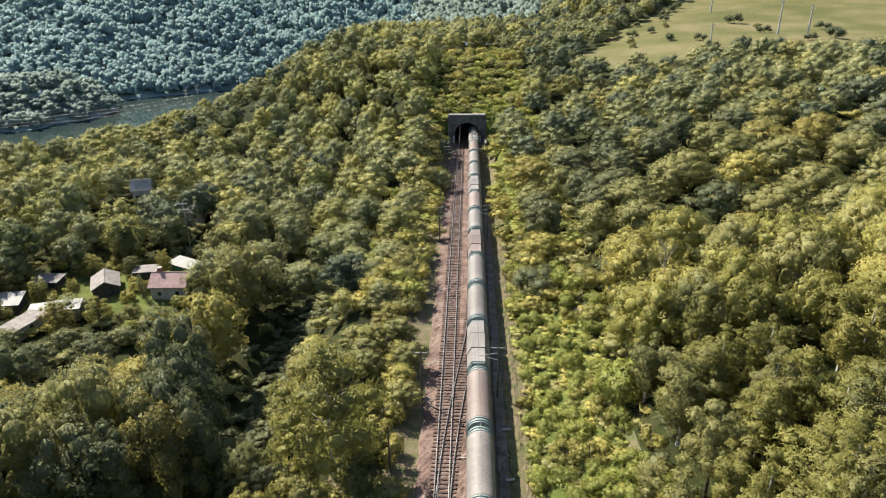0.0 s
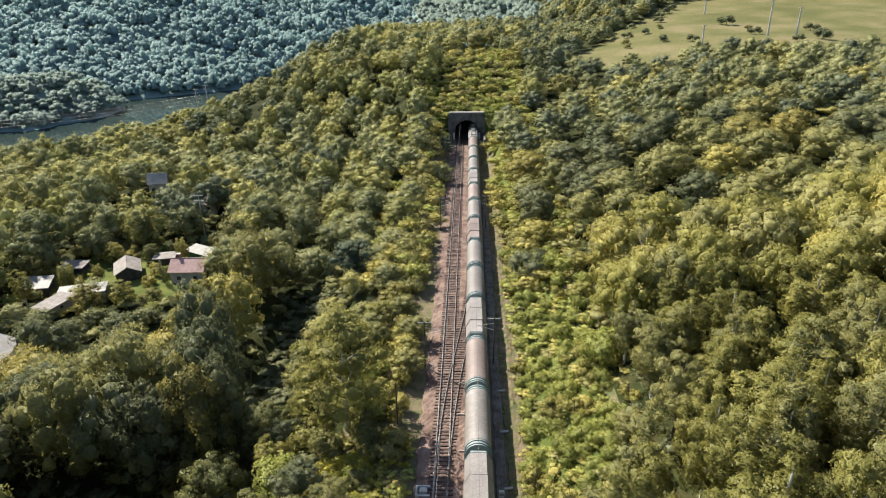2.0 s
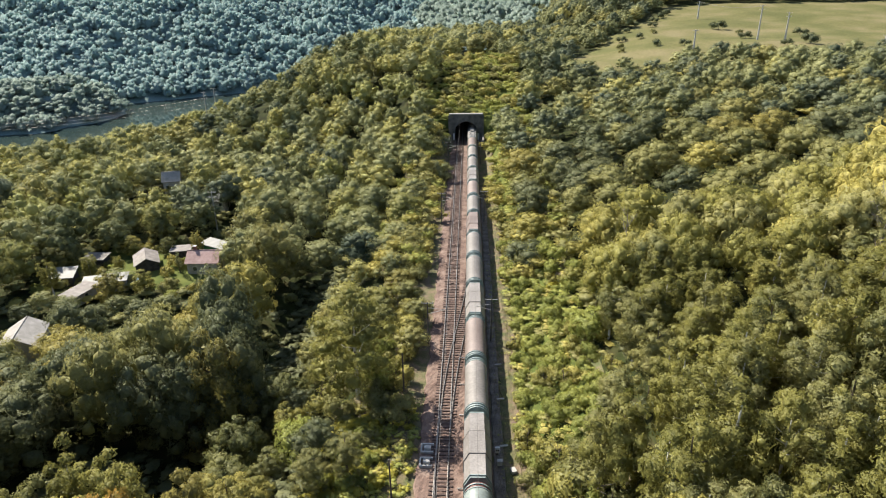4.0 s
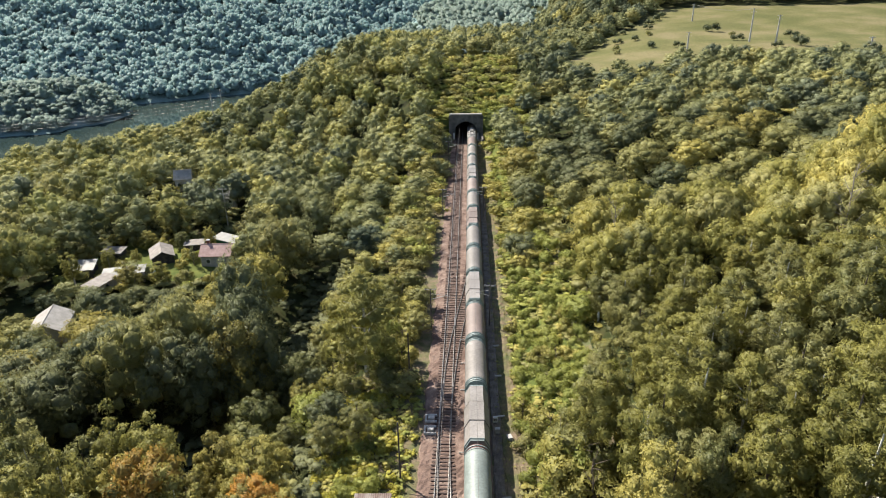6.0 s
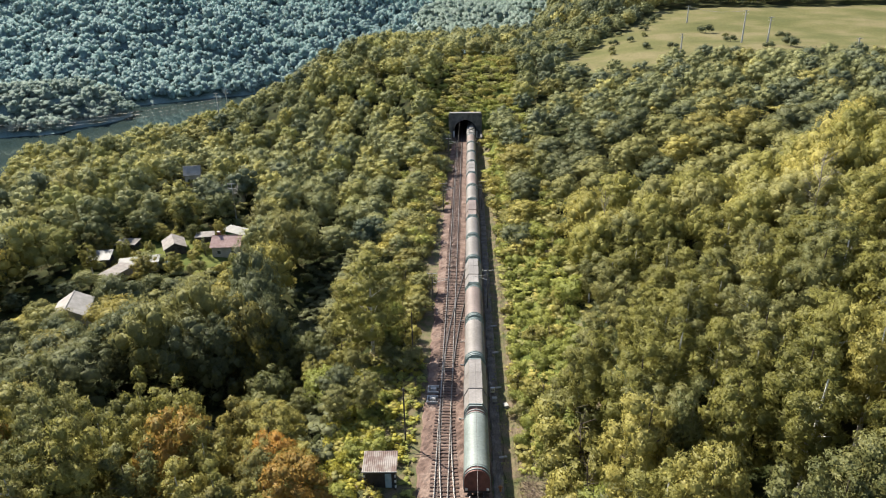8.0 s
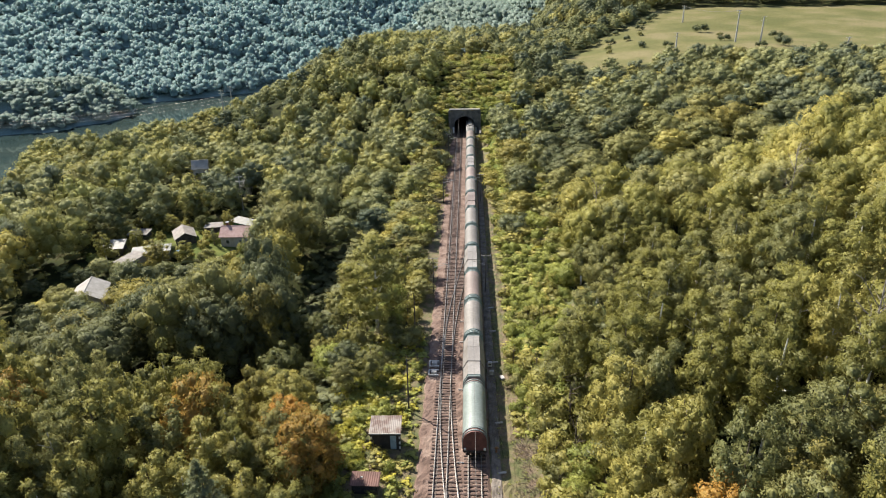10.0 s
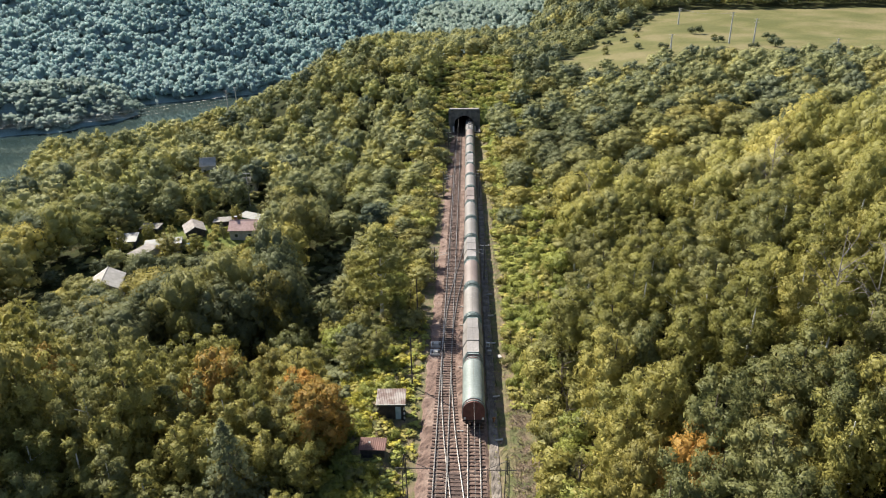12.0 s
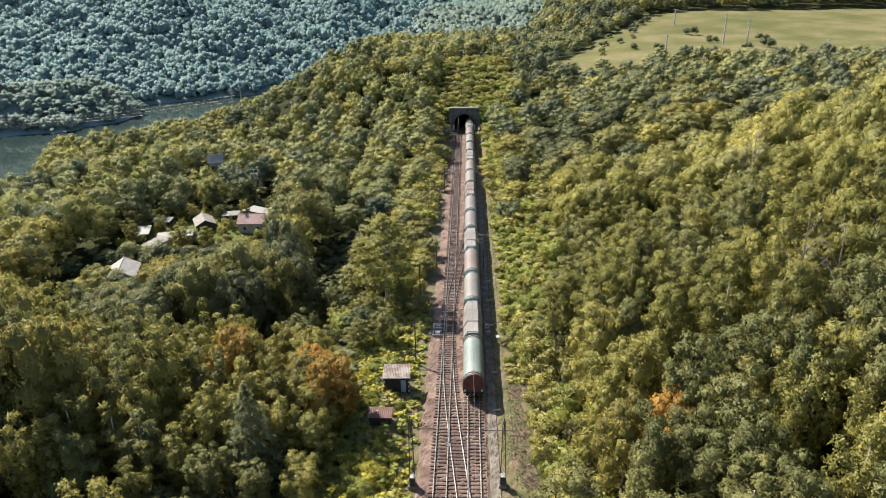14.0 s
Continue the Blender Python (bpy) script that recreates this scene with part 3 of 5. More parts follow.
def foliage(C, R, count, size, rng, core=1, squash=0.86, droop=0.0, shrink=0.68, whole=0.6):
    """Leaf sprays over the clumps, and a rough inner mass of leaves that closes the view through them: points, faces, normals, which faces are inner."""
    share = R ** 2 / (R ** 2).sum()
    mid = C.mean(0)
    flatten = np.array([1, 1, squash])
    who = rng.choice(len(C), size=int(count * 1.9), p=share)
    D = unit(rng.normal(0, 1, (len(who), 3)) + 0.45 * unit(C - mid)[who] + np.array([0, 0, 0.45]))
    P = C[who] + D * R[who][:, None] * flatten * rng.uniform(0.80, 1.14, (len(who), 1))
    gap = np.linalg.norm((P[:, None, :] - C[None]) / flatten, axis=2) / R[None]
    gap[np.arange(len(who)), who] = 9
    keep = np.flatnonzero(gap.min(1) > 0.78)[:count]
    P, D = P[keep], D[keep]
    out = unit((P - mid) * np.array([1, 1, 0.7]))
    v, f, n = leaf_sprays(P, unit(D + whole * out), size, rng, droop)
    V, F0, N, I = [v], [f], [n], [np.zeros(len(f), int)]
    base = len(v)
    v0, f0 = ICO[core]
    for c, r in zip(C, R):
        v = c + v0 * r * shrink * rng.uniform(0.78, 1.1, (len(v0), 1)) * flatten
        V.append(v), F0.append(f0 + base), N.append(v0 + 0.5 * unit(v - mid)), I.append(np.ones(len(f0), int))
        base += len(v)
    return np.concatenate(V), np.concatenate(F0), np.concatenate(N), np.concatenate(I)


def spruce_crown(rng, height, radius, count, size):
    """Tiers of drooping boughs."""
    V, F0, N0, base = [], [], [], 0
    tiers = 17
    for k in range(tiers):
        t = k / (tiers - 1)
        z, r = height * (0.10 + 0.88 * t), radius * (1 - t) ** 0.85 + 0.15
        for b in range(int(9 - 4 * t)):
            a = b * 6.283 / int(9 - 4 * t) + k * 0.7 + rng.uniform(-0.2, 0.2)
            n = max(4, int(count / (tiers * 7)))
            q = np.sqrt(rng.uniform(0.02, 1, n)) * r * rng.uniform(0.85, 1.1)
            P = np.stack([q * np.cos(a + rng.normal(0, 0.16, n)), q * np.sin(a + rng.normal(0, 0.16, n)), z - q * 0.32 + rng.normal(0, 0.08, n)], -1)
            N = np.stack([0.7 * np.cos(a) + 0 * q, 0.7 * np.sin(a) + 0 * q, 1 + 0 * q], -1)
            v, f, nn = leaf_sprays(P, unit(N), size, rng, 0.2)
            V.append(v), F0.append(f + base), N0.append(nn)
            base += len(v)
    return np.concatenate(V), np.concatenate(F0), np.concatenate(N0)


def trunk_mesh(name, height, radius, base_r, limbs, rng, bark):
    bm = fresh()
    lean = Vector((rng.uniform(-0.3, 0.3), rng.uniform(-0.3, 0.3), 0))
    tip = Vector((0, 0, height * 0.8)) + lean
    knee = Vector((0, 0, height * 0.4)) + lean * 0.2
    rod(bm, (0, 0, -0.6), knee, base_r, base_r * 0.7)
    rod(bm, knee, tip, base_r * 0.7, base_r * 0.2, 6)
    for k in range(limbs):
        t, a = rng.uniform(0.35, 0.85), k * 2.4
        s0 = Vector((0, 0, height * t * 0.8)) + lean * t
        rod(bm, s0, s0 + Vector((math.cos(a), math.sin(a), 0.7)) * radius * rng.uniform(0.28, 0.5), base_r * 0.35, base_r * 0.1, 5)
    me = bpy.data.meshes.new(name)
    bm.to_mesh(me)
    bm.free()
    me.materials.append(bark)
    return me


MODELS = {}


def model(kind, leaf, height, radius, count, size, seed):
    """A tree standing at the origin, with a trunk and a crown; kept aside as data for its copies."""
    rng = np.random.default_rng(seed)
    bark = BIRCHBARK if kind in ("birch", "upright") and leaf != "oak" else BARK
    if kind == "brush":
        bm = fresh()
        for k in range(80):
            a, tilt, r0 = rng.uniform(0, 6.28), rng.uniform(0.15, 0.9), radius * math.sqrt(rng.uniform(0, 1)) * 0.7
            foot = Vector((r0 * math.cos(k * 2.4), r0 * math.sin(k * 2.4), -0.1))
            rod(bm, foot, foot + Vector((math.cos(a), math.sin(a), tilt)).normalized() * height * rng.uniform(0.5, 1.1), 0.040, 0.014, 3)
        crown = bpy.data.meshes.new("crown")
        bm.to_mesh(crown)
        bm.free()
        crown.materials.append(TWIG)
        return trunk_mesh("trunk", height * 0.6, radius, 0.05, 5, rng, TWIG), crown, height
    if kind == "spruce":
        V, Fc, N = spruce_crown(rng, height, radius, count, size)
        I = np.zeros(len(Fc), int)
    else:
        C, R = clumps_for(kind, rng, height, radius)
        V, Fc, N, I = foliage(C, R, count, size, rng, 1, droop=0.8 if kind == "birch" else 0.0, shrink={"birch": 0.55, "upright": 0.52, "poplar": 0.55}.get(kind, 0.66), whole=0.25 if kind == "shrub" else 0.55)
    crown = leaf_mesh("crown", V, Fc, N, [LEAF[leaf], INNER[leaf]], I)
    return trunk_mesh("trunk", height, radius, 0.05 + height * 0.013, 6, rng, bark), crown, height


LABELS = {
    "oak": "full-leaved deciduous tree with olive green foliage", "maple": "bushy broad-leaved tree in fresh green leaf",
    "birch": "slender birch with drooping yellow-green foliage", "willow": "grey-green willow with a loose crown",
    "beech": "dense dark green beech in full leaf", "autumn": "broad-leaved tree turning orange-brown for autumn",
    "spruce": "dark green spruce with tiered branches", "lime": "bright yellow-green bush beside the railway",
    "hornbeam": "hornbeam with olive leaves turning rusty yellow", "gold": "yellow flowering weeds beside the railway", "dry": "bare brown brushwood beside the path",
}


def plant(spec, x, y, z, scale, rz, name="tree", category="tree", group="", wide=1.0):
    """One tree as a thing of its own."""
    if spec not in MODELS:
        MODELS[spec] = model(*spec)
    trunk, crown, _ = MODELS[spec]
    ob = thing(name, x, y, z, rz, LABELS[spec[1]], category, group)
    ob.scale = (scale * wide * random.uniform(0.92, 1.08), scale * wide * random.uniform(0.92, 1.08), scale)
    part("trunk", trunk, None, ob)
    part("crown", crown, None, ob)
    return ob


BIG = [("dome", "oak", 14, 3.8, 3600, 0.52, 11), ("round", "oak", 14, 4.2, 4000, 0.54, 12), ("upright", "maple", 13, 3.2, 3600, 0.50, 13),
       ("round", "beech", 14, 4.6, 4200, 0.55, 14), ("dome", "willow", 14, 3.4, 3400, 0.50, 15), ("birch", "birch", 15, 3.9, 4600, 0.60, 16),
       ("upright", "birch", 15, 3.0, 3600, 0.50, 17), ("round", "autumn", 10, 3.3, 3200, 0.50, 18), ("spruce", "spruce", 15, 4.3, 4400, 0.72, 19),
       ("dome", "hornbeam", 13, 3.9, 3600, 0.52, 20), ("upright", "willow", 14, 3.2, 3500, 0.50, 21), ("dome", "maple", 13, 3.5, 3500, 0.50, 22),
       ("upright", "oak", 14, 3.2, 3600, 0.50, 23), ("dome", "birch", 14, 3.3, 3500, 0.50, 24)]
LOW = [("shrub", "lime", 2.4, 1.9, 650, 0.42, 31), ("shrub", "maple", 3.2, 2.1, 700, 0.45, 32), ("shrub", "lime", 1.8, 1.7, 600, 0.40, 33),
       ("shrub", "willow", 3.0, 2.0, 650, 0.45, 34), ("shrub", "gold", 1.5, 1.6, 600, 0.36, 35), ("brush", "dry", 1.6, 1.5, 0, 0, 36)]
SEEDED = {k: [BIG[k][:6] + (BIG[k][6] + 50 * q,) for q in range(3)] for k in range(len(BIG))}


def in_gully(x, y):
    """The narrow shaded cleft between the stands, and the open dell behind the front wood."""
    return -36.0 < x < -26.5 and 100 < y < 146 or -33.0 < x < -27.5 and 88 < y <= 100 or -80 < x < -19 and 27 < y < 40.5 or -58 < x < -31 and 72.5 + 0.1 * (x + 38) < y < 91.5


def clear(x, y):
    """Where no tree stands: railway, huts, gardens, pasture, water, the shaded hollow."""
    z = land(x, y)
    if -8.3 < x < (8.8 if y < 135 else 6.2) and y < PORTAL + 3 or 5 < x < 9.2 and 40 < y < 68:
        return True
    if (-17.0 if y < 62 else -21.0) < x < -8 and 40 < y < 88 or 0 < x < 15.5 and 76 < y < 128:
        return True
    if -15 < x < 17 and PORTAL < y < 292 or math.hypot(x + 82, y - 190) < 2.2:
        return True
    if in_garden(x, y) or in_field(x, y) or z < -66.5 or in_gully(x, y):
        return True
    return math.hypot(x + 77, y - 115.5) < 4.8


rng = np.random.default_rng(5)


def grow(step, jitter, skip, inside):
    """Tree places on a jittered grid, inside or outside the near stands."""
    found = []
    for gy0 in np.arange(18 if inside else -66, 540, step):
        for gx0 in np.arange(-230, 290, step):
            x, y = gx0 + rng.uniform(-jitter, jitter), gy0 + rng.uniform(-jitter, jitter)
            if (math.hypot(x, y - 30) < NEAR and y > 16) != inside or abs(x) > max(30 + (y + 12) * 0.78, 62 if y < 30 else 0) or clear(x, y):
                continue
            if -0.72 * x + 0.70 * y > 335 or rng.uniform() < skip:
                continue
            found.append((x, y))
    return found


NEAR = 92.0
near_spots, far_spots = grow(4.8, 1.8, 0.02, True), grow(8.6, 2.8, 0.03, False)
near_spots.sort(key=lambda p: math.hypot(p[0] * 0.9, p[1] - 42))


def birches(x, y):
    """The bright young stand on the slope in front of the older wood; its far edge runs slantwise."""
    return x > 12 and y < 123


def canopy(x, y):
    """Height of the treetops, stand by stand."""
    g = float(land(x, y))
    if y > PORTAL and -30 < x < 30:
        return g + 9.5
    if x > 0:
        if birches(x, y):
            front, back = 20 + 0.45 * (x - 16), 17.5 + 0.40 * (x - 20)
            m = float(ss(72, 90, y))
            top = front * (1 - m) + back * m
            if y > 76:
                top = min(top, 5.5 + 14 * float(ss(14.5, 20, x)) + max(x - 20, 0) * 0.4)
            return max(min(top, g + 17.5), g + 3.5)
        h = 4.0 + 4.0 * ss(123, 150, y)
        if 215 < y < 320 and 28 < x < 66:
            h = min(h, 6.0)
        return g + h + (4 if y > 430 else 0)
    if -31 < x < -8 and 72 < y < 108:
        return max(2.2, g + 4.0)
    if x < -18 and y < 48.5:
        return max(7.0 + 0.22 * (-22 - x), g + 7)
    if x < -18 and y < 74:
        return max(10.5 + (0.42 - 0.28 * float(ss(52, 66, y))) * (-22 - x) + 1.5 * wob(x, y, 0.2, 4), g + 8)
    if -41 < x < -27 and 100 < y < 146:
        return 9.5 - 3.0 * float(ss(115, 146, y))
    if -94 < x < -44 and 118 < y < 141:
        return -0.5 if x > -56 and y < 134 else g + 7.0 if x > -68 and y < 132 else g + 4.5
    if x < -28 and y < 138:
        edge = float(ss(100, 119, y))
        return max((11.5 - 0.27 * (-36 - x)) * (1 - edge) + (g + 5.0) * edge if x > -60 else 5.0 - 0.3 * (-60 - x) + 14 * float(ss(-82, -97, x)), g + 4.0)
    if x > -27 and y < 150:
        return max(4.0, g + 4.0)
    h = 5.5 + 3.0 * ss(-9, -19, x) + 3.5 * ss(-28, -36, x) - 2.5 * ss(40, 90, -x)
    if x < -88 and y < 190:
        h = h + 4
    return g + h


def stand(x, y, rng):
    """Which species grows here."""
    u = rng.uniform()
    pick = lambda *pairs: next((k for k, lim in pairs if u < lim), pairs[-1][0])
    if x > 14 and y < 50:
        return pick((0, 0.22), (12, 0.42), (11, 0.62), (10, 0.74), (2, 0.90), (9, 1.0))
    if x > 0:
        if birches(x, y):
            return pick((5, 0.08), (6, 0.36), (13, 0.52), (10, 0.64), (4, 0.70), (2, 0.84), (11, 0.93), (12, 1.0))
        return pick((0, 0.28), (1, 0.52), (3, 0.80), (9, 0.94), (11, 0.98), (4, 1.0))
    # Mostly beech: its dark leaf colour stands in for this stand's shaded side.
    if x < -28 and 84 < y < 125:
        return pick((3, 0.54), (9, 0.76), (0, 0.92), (1, 1.0))
    if y < 74:
        return pick((2, 0.20), (11, 0.42), (0, 0.56), (12, 0.70), (9, 0.80), (6, 0.92), (7, 0.94), (10, 1.0))
    return pick((3, 0.08), (0, 0.24), (4, 0.42), (11, 0.64), (1, 0.78), (9, 0.86), (13, 0.95), (10, 1.0))


for x, y in near_spots[:300]:
    k = stand(x, y, rng)
    z = float(land(x, y))
    h = (canopy(x, y) - z) * rng.uniform(0.82, 1.07)
    spec = SEEDED[k][int(rng.integers(3))]
    if h < 5.0:
        spec = LOW[[1, 0, 3, 2][int(rng.integers(4))]]
    low = spec in LOW
    wide = 1.0 if low else min(1.25, max(0.72, 3.1 * rng.uniform(0.85, 1.2) / (spec[3] * h / spec[2])))
    plant(spec, x, y, z - 0.2, h / spec[2], rng.uniform(0, 360), "shrub" if low else "tree", "shrub" if low else "tree", "woodland beside the railway", wide)


def wood(name, label, rows, mats, rng, leaves, size, core, detail, deep=0.0, shrink=0.82, lift=0.0, dome=0.6):
    """A distant wood: every crown a few leaf masses, joined in one mesh; rows: x, y, z, height, radius, species."""
    protos = {}
    V, F0, N0, I, T, base = [], [], [], [], [], 0
    for x, y, z, h, r, sp in rows:
        key = int(rng.integers(12 if deep else 6))
        if key not in protos:
            C, R = [(0, 0, 0.56)], [0.36]
            for q in range(0 if deep else detail):
                a, up = q * 2.4 + rng.uniform(-0.5, 0.5), rng.uniform(0.0, 1.0)
                C.append((0.36 * math.cos(a) * (1.05 - 0.6 * up), 0.36 * math.sin(a) * (1.05 - 0.6 * up), 0.48 + 0.36 * up)), R.append(rng.uniform(0.17, 0.27))
            if deep:
                C, R = [(0, 0, 0.46 * deep), (0, 0, 0.66 * deep)], [0.72, 0.55]
                for q in range(detail):
                    t, a = (q + 0.5) / detail, q * 2.4 + rng.uniform(-0.5, 0.5)
                    ph = math.acos(1 - 1.5 * t)
                    out = 0.82 * math.sin(ph) * rng.uniform(0.75, 1.1)
                    C.append((out * math.cos(a), out * math.sin(a), deep * (0.52 + 0.36 * math.cos(ph)))), R.append(rng.uniform(0.24, 0.42) )
            C, R = np.array(C), np.array(R)
            protos[key] = foliage(C, R, leaves, size, rng, core, 0.88 if deep else 0.75, shrink=shrink, whole=dome if deep else 0.2)
        v, f, nn, inner = protos[key]
        a = rng.uniform(0, 6.28)
        k = 1 if deep else 2
        ca, sa = math.cos(a), math.sin(a)
        turn = np.array([[ca, sa, 0], [-sa, ca, 0], [0, 0, 1]])
        size3 = np.array([r * k, r * k, h / (deep or 1)])
        V.append((v * size3) @ turn + np.array([x, y, z]))
        N0.append(unit((nn / size3 * r) @ turn) + np.array([0, 0, lift]))
        F0.append(f + base)
        I.append(2 * sp + inner)
        T.append(np.full(len(v), rng.uniform()))
        base += len(v)
    me = leaf_mesh(name, np.concatenate(V), np.concatenate(F0), np.concatenate(N0), mats, np.concatenate(I), np.concatenate(T))
    return tagged(new(name, me), label, "woodland", kind="stuff")


KINDS = ("oak", "maple", "beech", "willow", "birch", "autumn", "hornbeam")
SPECIES = [m for k in KINDS for m in (LEAF[k], INNER[k])]
TALLY = {0: "oak", 1: "oak", 2: "maple", 3: "beech", 4: "willow", 5: "birch", 6: "birch", 7: "autumn", 8: "beech", 9: "hornbeam", 10: "willow", 11: "maple", 12: "oak", 13: "birch"}
middle, distant = [], []
for x, y in near_spots[300:] + far_spots:
    z = float(land(x, y))
    h = max(3.0, (canopy(x, y) - z)) * rng.uniform(0.82, 1.10)
    r = min(max(2.4, h * rng.uniform(0.34, 0.46)), 5.2) * (0.85 if birches(x, y) else 1.0)
    r = max(r, rng.uniform(3.4, 5.0)) if y > (118 if x > 0 else 140) else r
    grown = max(h, 1.9 * r)
    row = (x, y, z - 0.4 + h - grown, grown, r, KINDS.index(TALLY[stand(x, y, rng)]))
    (middle if math.hypot(x, y - 20) < 165 and y > 10 else distant).append(row)
wood("slope_woodland", "mixed deciduous wood on the slopes beside the railway", [r for r in middle if r[0] > 0 or r[1] < 126], SPECIES, rng, 1700, 0.13, 1, 22, 2.6, 0.68)
wood("valley_woodland", "dense deciduous wood between railway and gardens, haze tinted into its leaves", [r for r in middle if r[0] <= 0 and r[1] >= 126], [m for k in KINDS for m in HAZEHILL[k]], rng, 1700, 0.13, 1, 22, 2.6, 0.68)
wood("upper_woodland", "mixed deciduous wood on the upper slopes and the hill over the tunnel", distant, [m for k in KINDS for m in HAZEHILL[k]], rng, 600, 0.175, 1, 14, 2.4, 0.74)
rows = []
for s0 in np.arange(300, 1190, 10.6):
    for c0 in np.arange(-620, 700, 10.6):
        s1, c1 = s0 + rng.uniform(-5, 5), c0 + rng.uniform(-5, 5)
        x, y = -0.46 * s1 + 0.888 * c1, 0.888 * s1 + 0.46 * c1
        if -x > 0.80 * (y + 12) or x > 0.30 * (y + 12) or in_field(x, y) or -0.72 * x + 0.70 * y < 335:
            continue
        z = float(land(x, y))
        if z < -67.5 or z > 105 or s1 > 1180:
            continue
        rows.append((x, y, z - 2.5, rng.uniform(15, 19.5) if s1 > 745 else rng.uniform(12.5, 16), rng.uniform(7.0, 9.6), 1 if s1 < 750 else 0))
# The valley side gets its haze from the leaf colours.
wood("far_woodland", "wooded valley side beyond the river, haze tinted into its leaves", rows, [LEAF["far"], LEAF["far"], LEAF["knoll"], LEAF["knoll"]], rng, 125, 0.14, 1, 7, 2.2, 0.92, 1.0, 1.6)

rows = []
for gy0 in np.arange(26, 250, 5.6):
    for gx0 in np.arange(-150, 110, 5.6):
        x, y = gx0 + rng.uniform(-1.7, 1.7), gy0 + rng.uniform(-1.7, 1.7)
        if -17 < x < 9 or abs(x) > 30 + (y + 12) * 0.78 or in_garden(x, y) or math.hypot(x + 76.5, y - 115.5) < 5.5 or clear(x, y) and x > -60 or rng.uniform() < 0.1:
            continue
        rows.append((x, y, float(land(x, y)) - 0.3, rng.uniform(1.8, 3.6), rng.uniform(1.8, 2.6), int(rng.choice(4))))
# Dark beech shrubs added in the dells; their colour stands in for deep shade.
for gy0 in np.arange(62, 148, 2.1):
    for gx0 in np.arange(-58, -17, 2.1):
        x, y = gx0 + rng.uniform(-1, 1), gy0 + rng.uniform(-1, 1)
        if in_gully(x, y) or x > -31 and y < 90:
            rows.append((x, y, float(land(x, y)) - 0.3, rng.uniform(1.2, 2.4), rng.uniform(1.5, 2.1), 2))
wood("undergrowth", "leafy undergrowth below the trees", rows, SPECIES, rng, 40, 0.26, 1, 2)
rows = []
for gy0 in np.arange(-50, 150, 1.8):
    for gx0 in np.arange(6.0, 17.5, 1.8):
        x, y = gx0 + rng.uniform(-0.8, 0.8), gy0 + rng.uniform(-0.8, 0.8)
        if 42 < y < 67 and x < 8.8:
            continue
        rows.append((x, y, float(land(x, y)) - 0.15, rng.uniform(0.5, 1.2), rng.uniform(0.9, 1.5), int(rng.choice(3))))
for gy0 in np.arange(-50, 38, 1.9):
    for gx0 in np.arange(-18.0, -8.6, 1.9):
        x, y = gx0 + rng.uniform(-0.8, 0.8), gy0 + rng.uniform(-0.8, 0.8)
        rows.append((x, y, float(land(x, y)) - 0.15, rng.uniform(0.5, 1.2), rng.uniform(0.9, 1.5), int(rng.choice(3))))
wood("weed_cover", "low green weeds and nettles on the railway bank", rows, [m for k in ("lime", "maple", "willow") for m in (LEAF[k], INNER[k])], rng, 110, 0.12, 1, 3, 0.0, 0.66)
rows = []
for gy0 in np.arange(34, 140, 0.8):
    for gx0 in np.arange(2.9, 6.6, 0.75):
        x, y = gx0 + rng.uniform(-0.35, 0.35), gy0 + rng.uniform(-0.4, 0.4)
        if rng.uniform() < (0.75 if 3.9 < x < 4.9 else 0.3):
            continue
        rows.append((x, y, float(land(x, y)) + 0.05, rng.uniform(0.12, 0.38), rng.uniform(0.18, 0.42), int(rng.choice(2, p=[0.6, 0.4]))))
wood("grass_tufts", "low tufts of grass and weeds along the trodden path", rows, [LEAF["lime"], LEAF["lime"], LEAF["willow"], LEAF["willow"]], rng, 40, 0.16, 1, 2, 0.0, 0.5)
rows = []
for gy0 in np.arange(37, 92, 1.35):
    for gx0 in np.arange(-17.5, -7.6, 1.35):
        x, y = gx0 + rng.uniform(-0.6, 0.6), gy0 + rng.uniform(-0.6, 0.6)
        if -13.0 < x < -8.4 and 63.9 < y < 67.3 or -14.1 < x < -10.2 and 56.4 < y < 59.0:
            continue
        rows.append((x, y, float(land(x, y)) - 0.15, rng.uniform(0.6, 1.5) * (0.7 if x > -9 else 1), rng.uniform(0.8, 1.3), int(rng.choice(4, p=[0.34, 0.38, 0.18, 0.10]))))
wood("weed_meadow", "tall yellow-green weeds and goldenrod around the huts", rows, [m for k in ("lime", "gold", "maple", "willow") for m in (LEAF[k], INNER[k])], rng, 130, 0.11, 1, 4, 0.0, 0.62)
rows = []
for gy0 in np.arange(128, PORTAL + 60, 2.6):
    for gx0 in np.arange(-17.5, 18, 2.6):
        x, y = gx0 + rng.uniform(-1.0, 1.0), gy0 + rng.uniform(-1.0, 1.0)
        inner_edge = 4.0 if y > 150 else 6.6
        if (-7.9 if y > 150 else -8.6) < x < inner_edge and y < PORTAL + 2.5 or rng.uniform() < 0.12:
            continue
        rows.append((x, y, float(land(x, y)) - 0.3, rng.uniform(2.0, 4.6), rng.uniform(1.6, 2.6), int(rng.choice(4, p=[0.28, 0.05, 0.55, 0.12] if x > 0 else [0.35, 0.2, 0.25, 0.2]))))
wood("bank_bushes", "dense leafy bushes on the cutting slopes and over the tunnel", rows, [m for k in ("maple", "oak", "lime", "willow") for m in (LEAF[k], INNER[k])], rng, 210, 0.125, 1, 5, 0.0, 0.62)


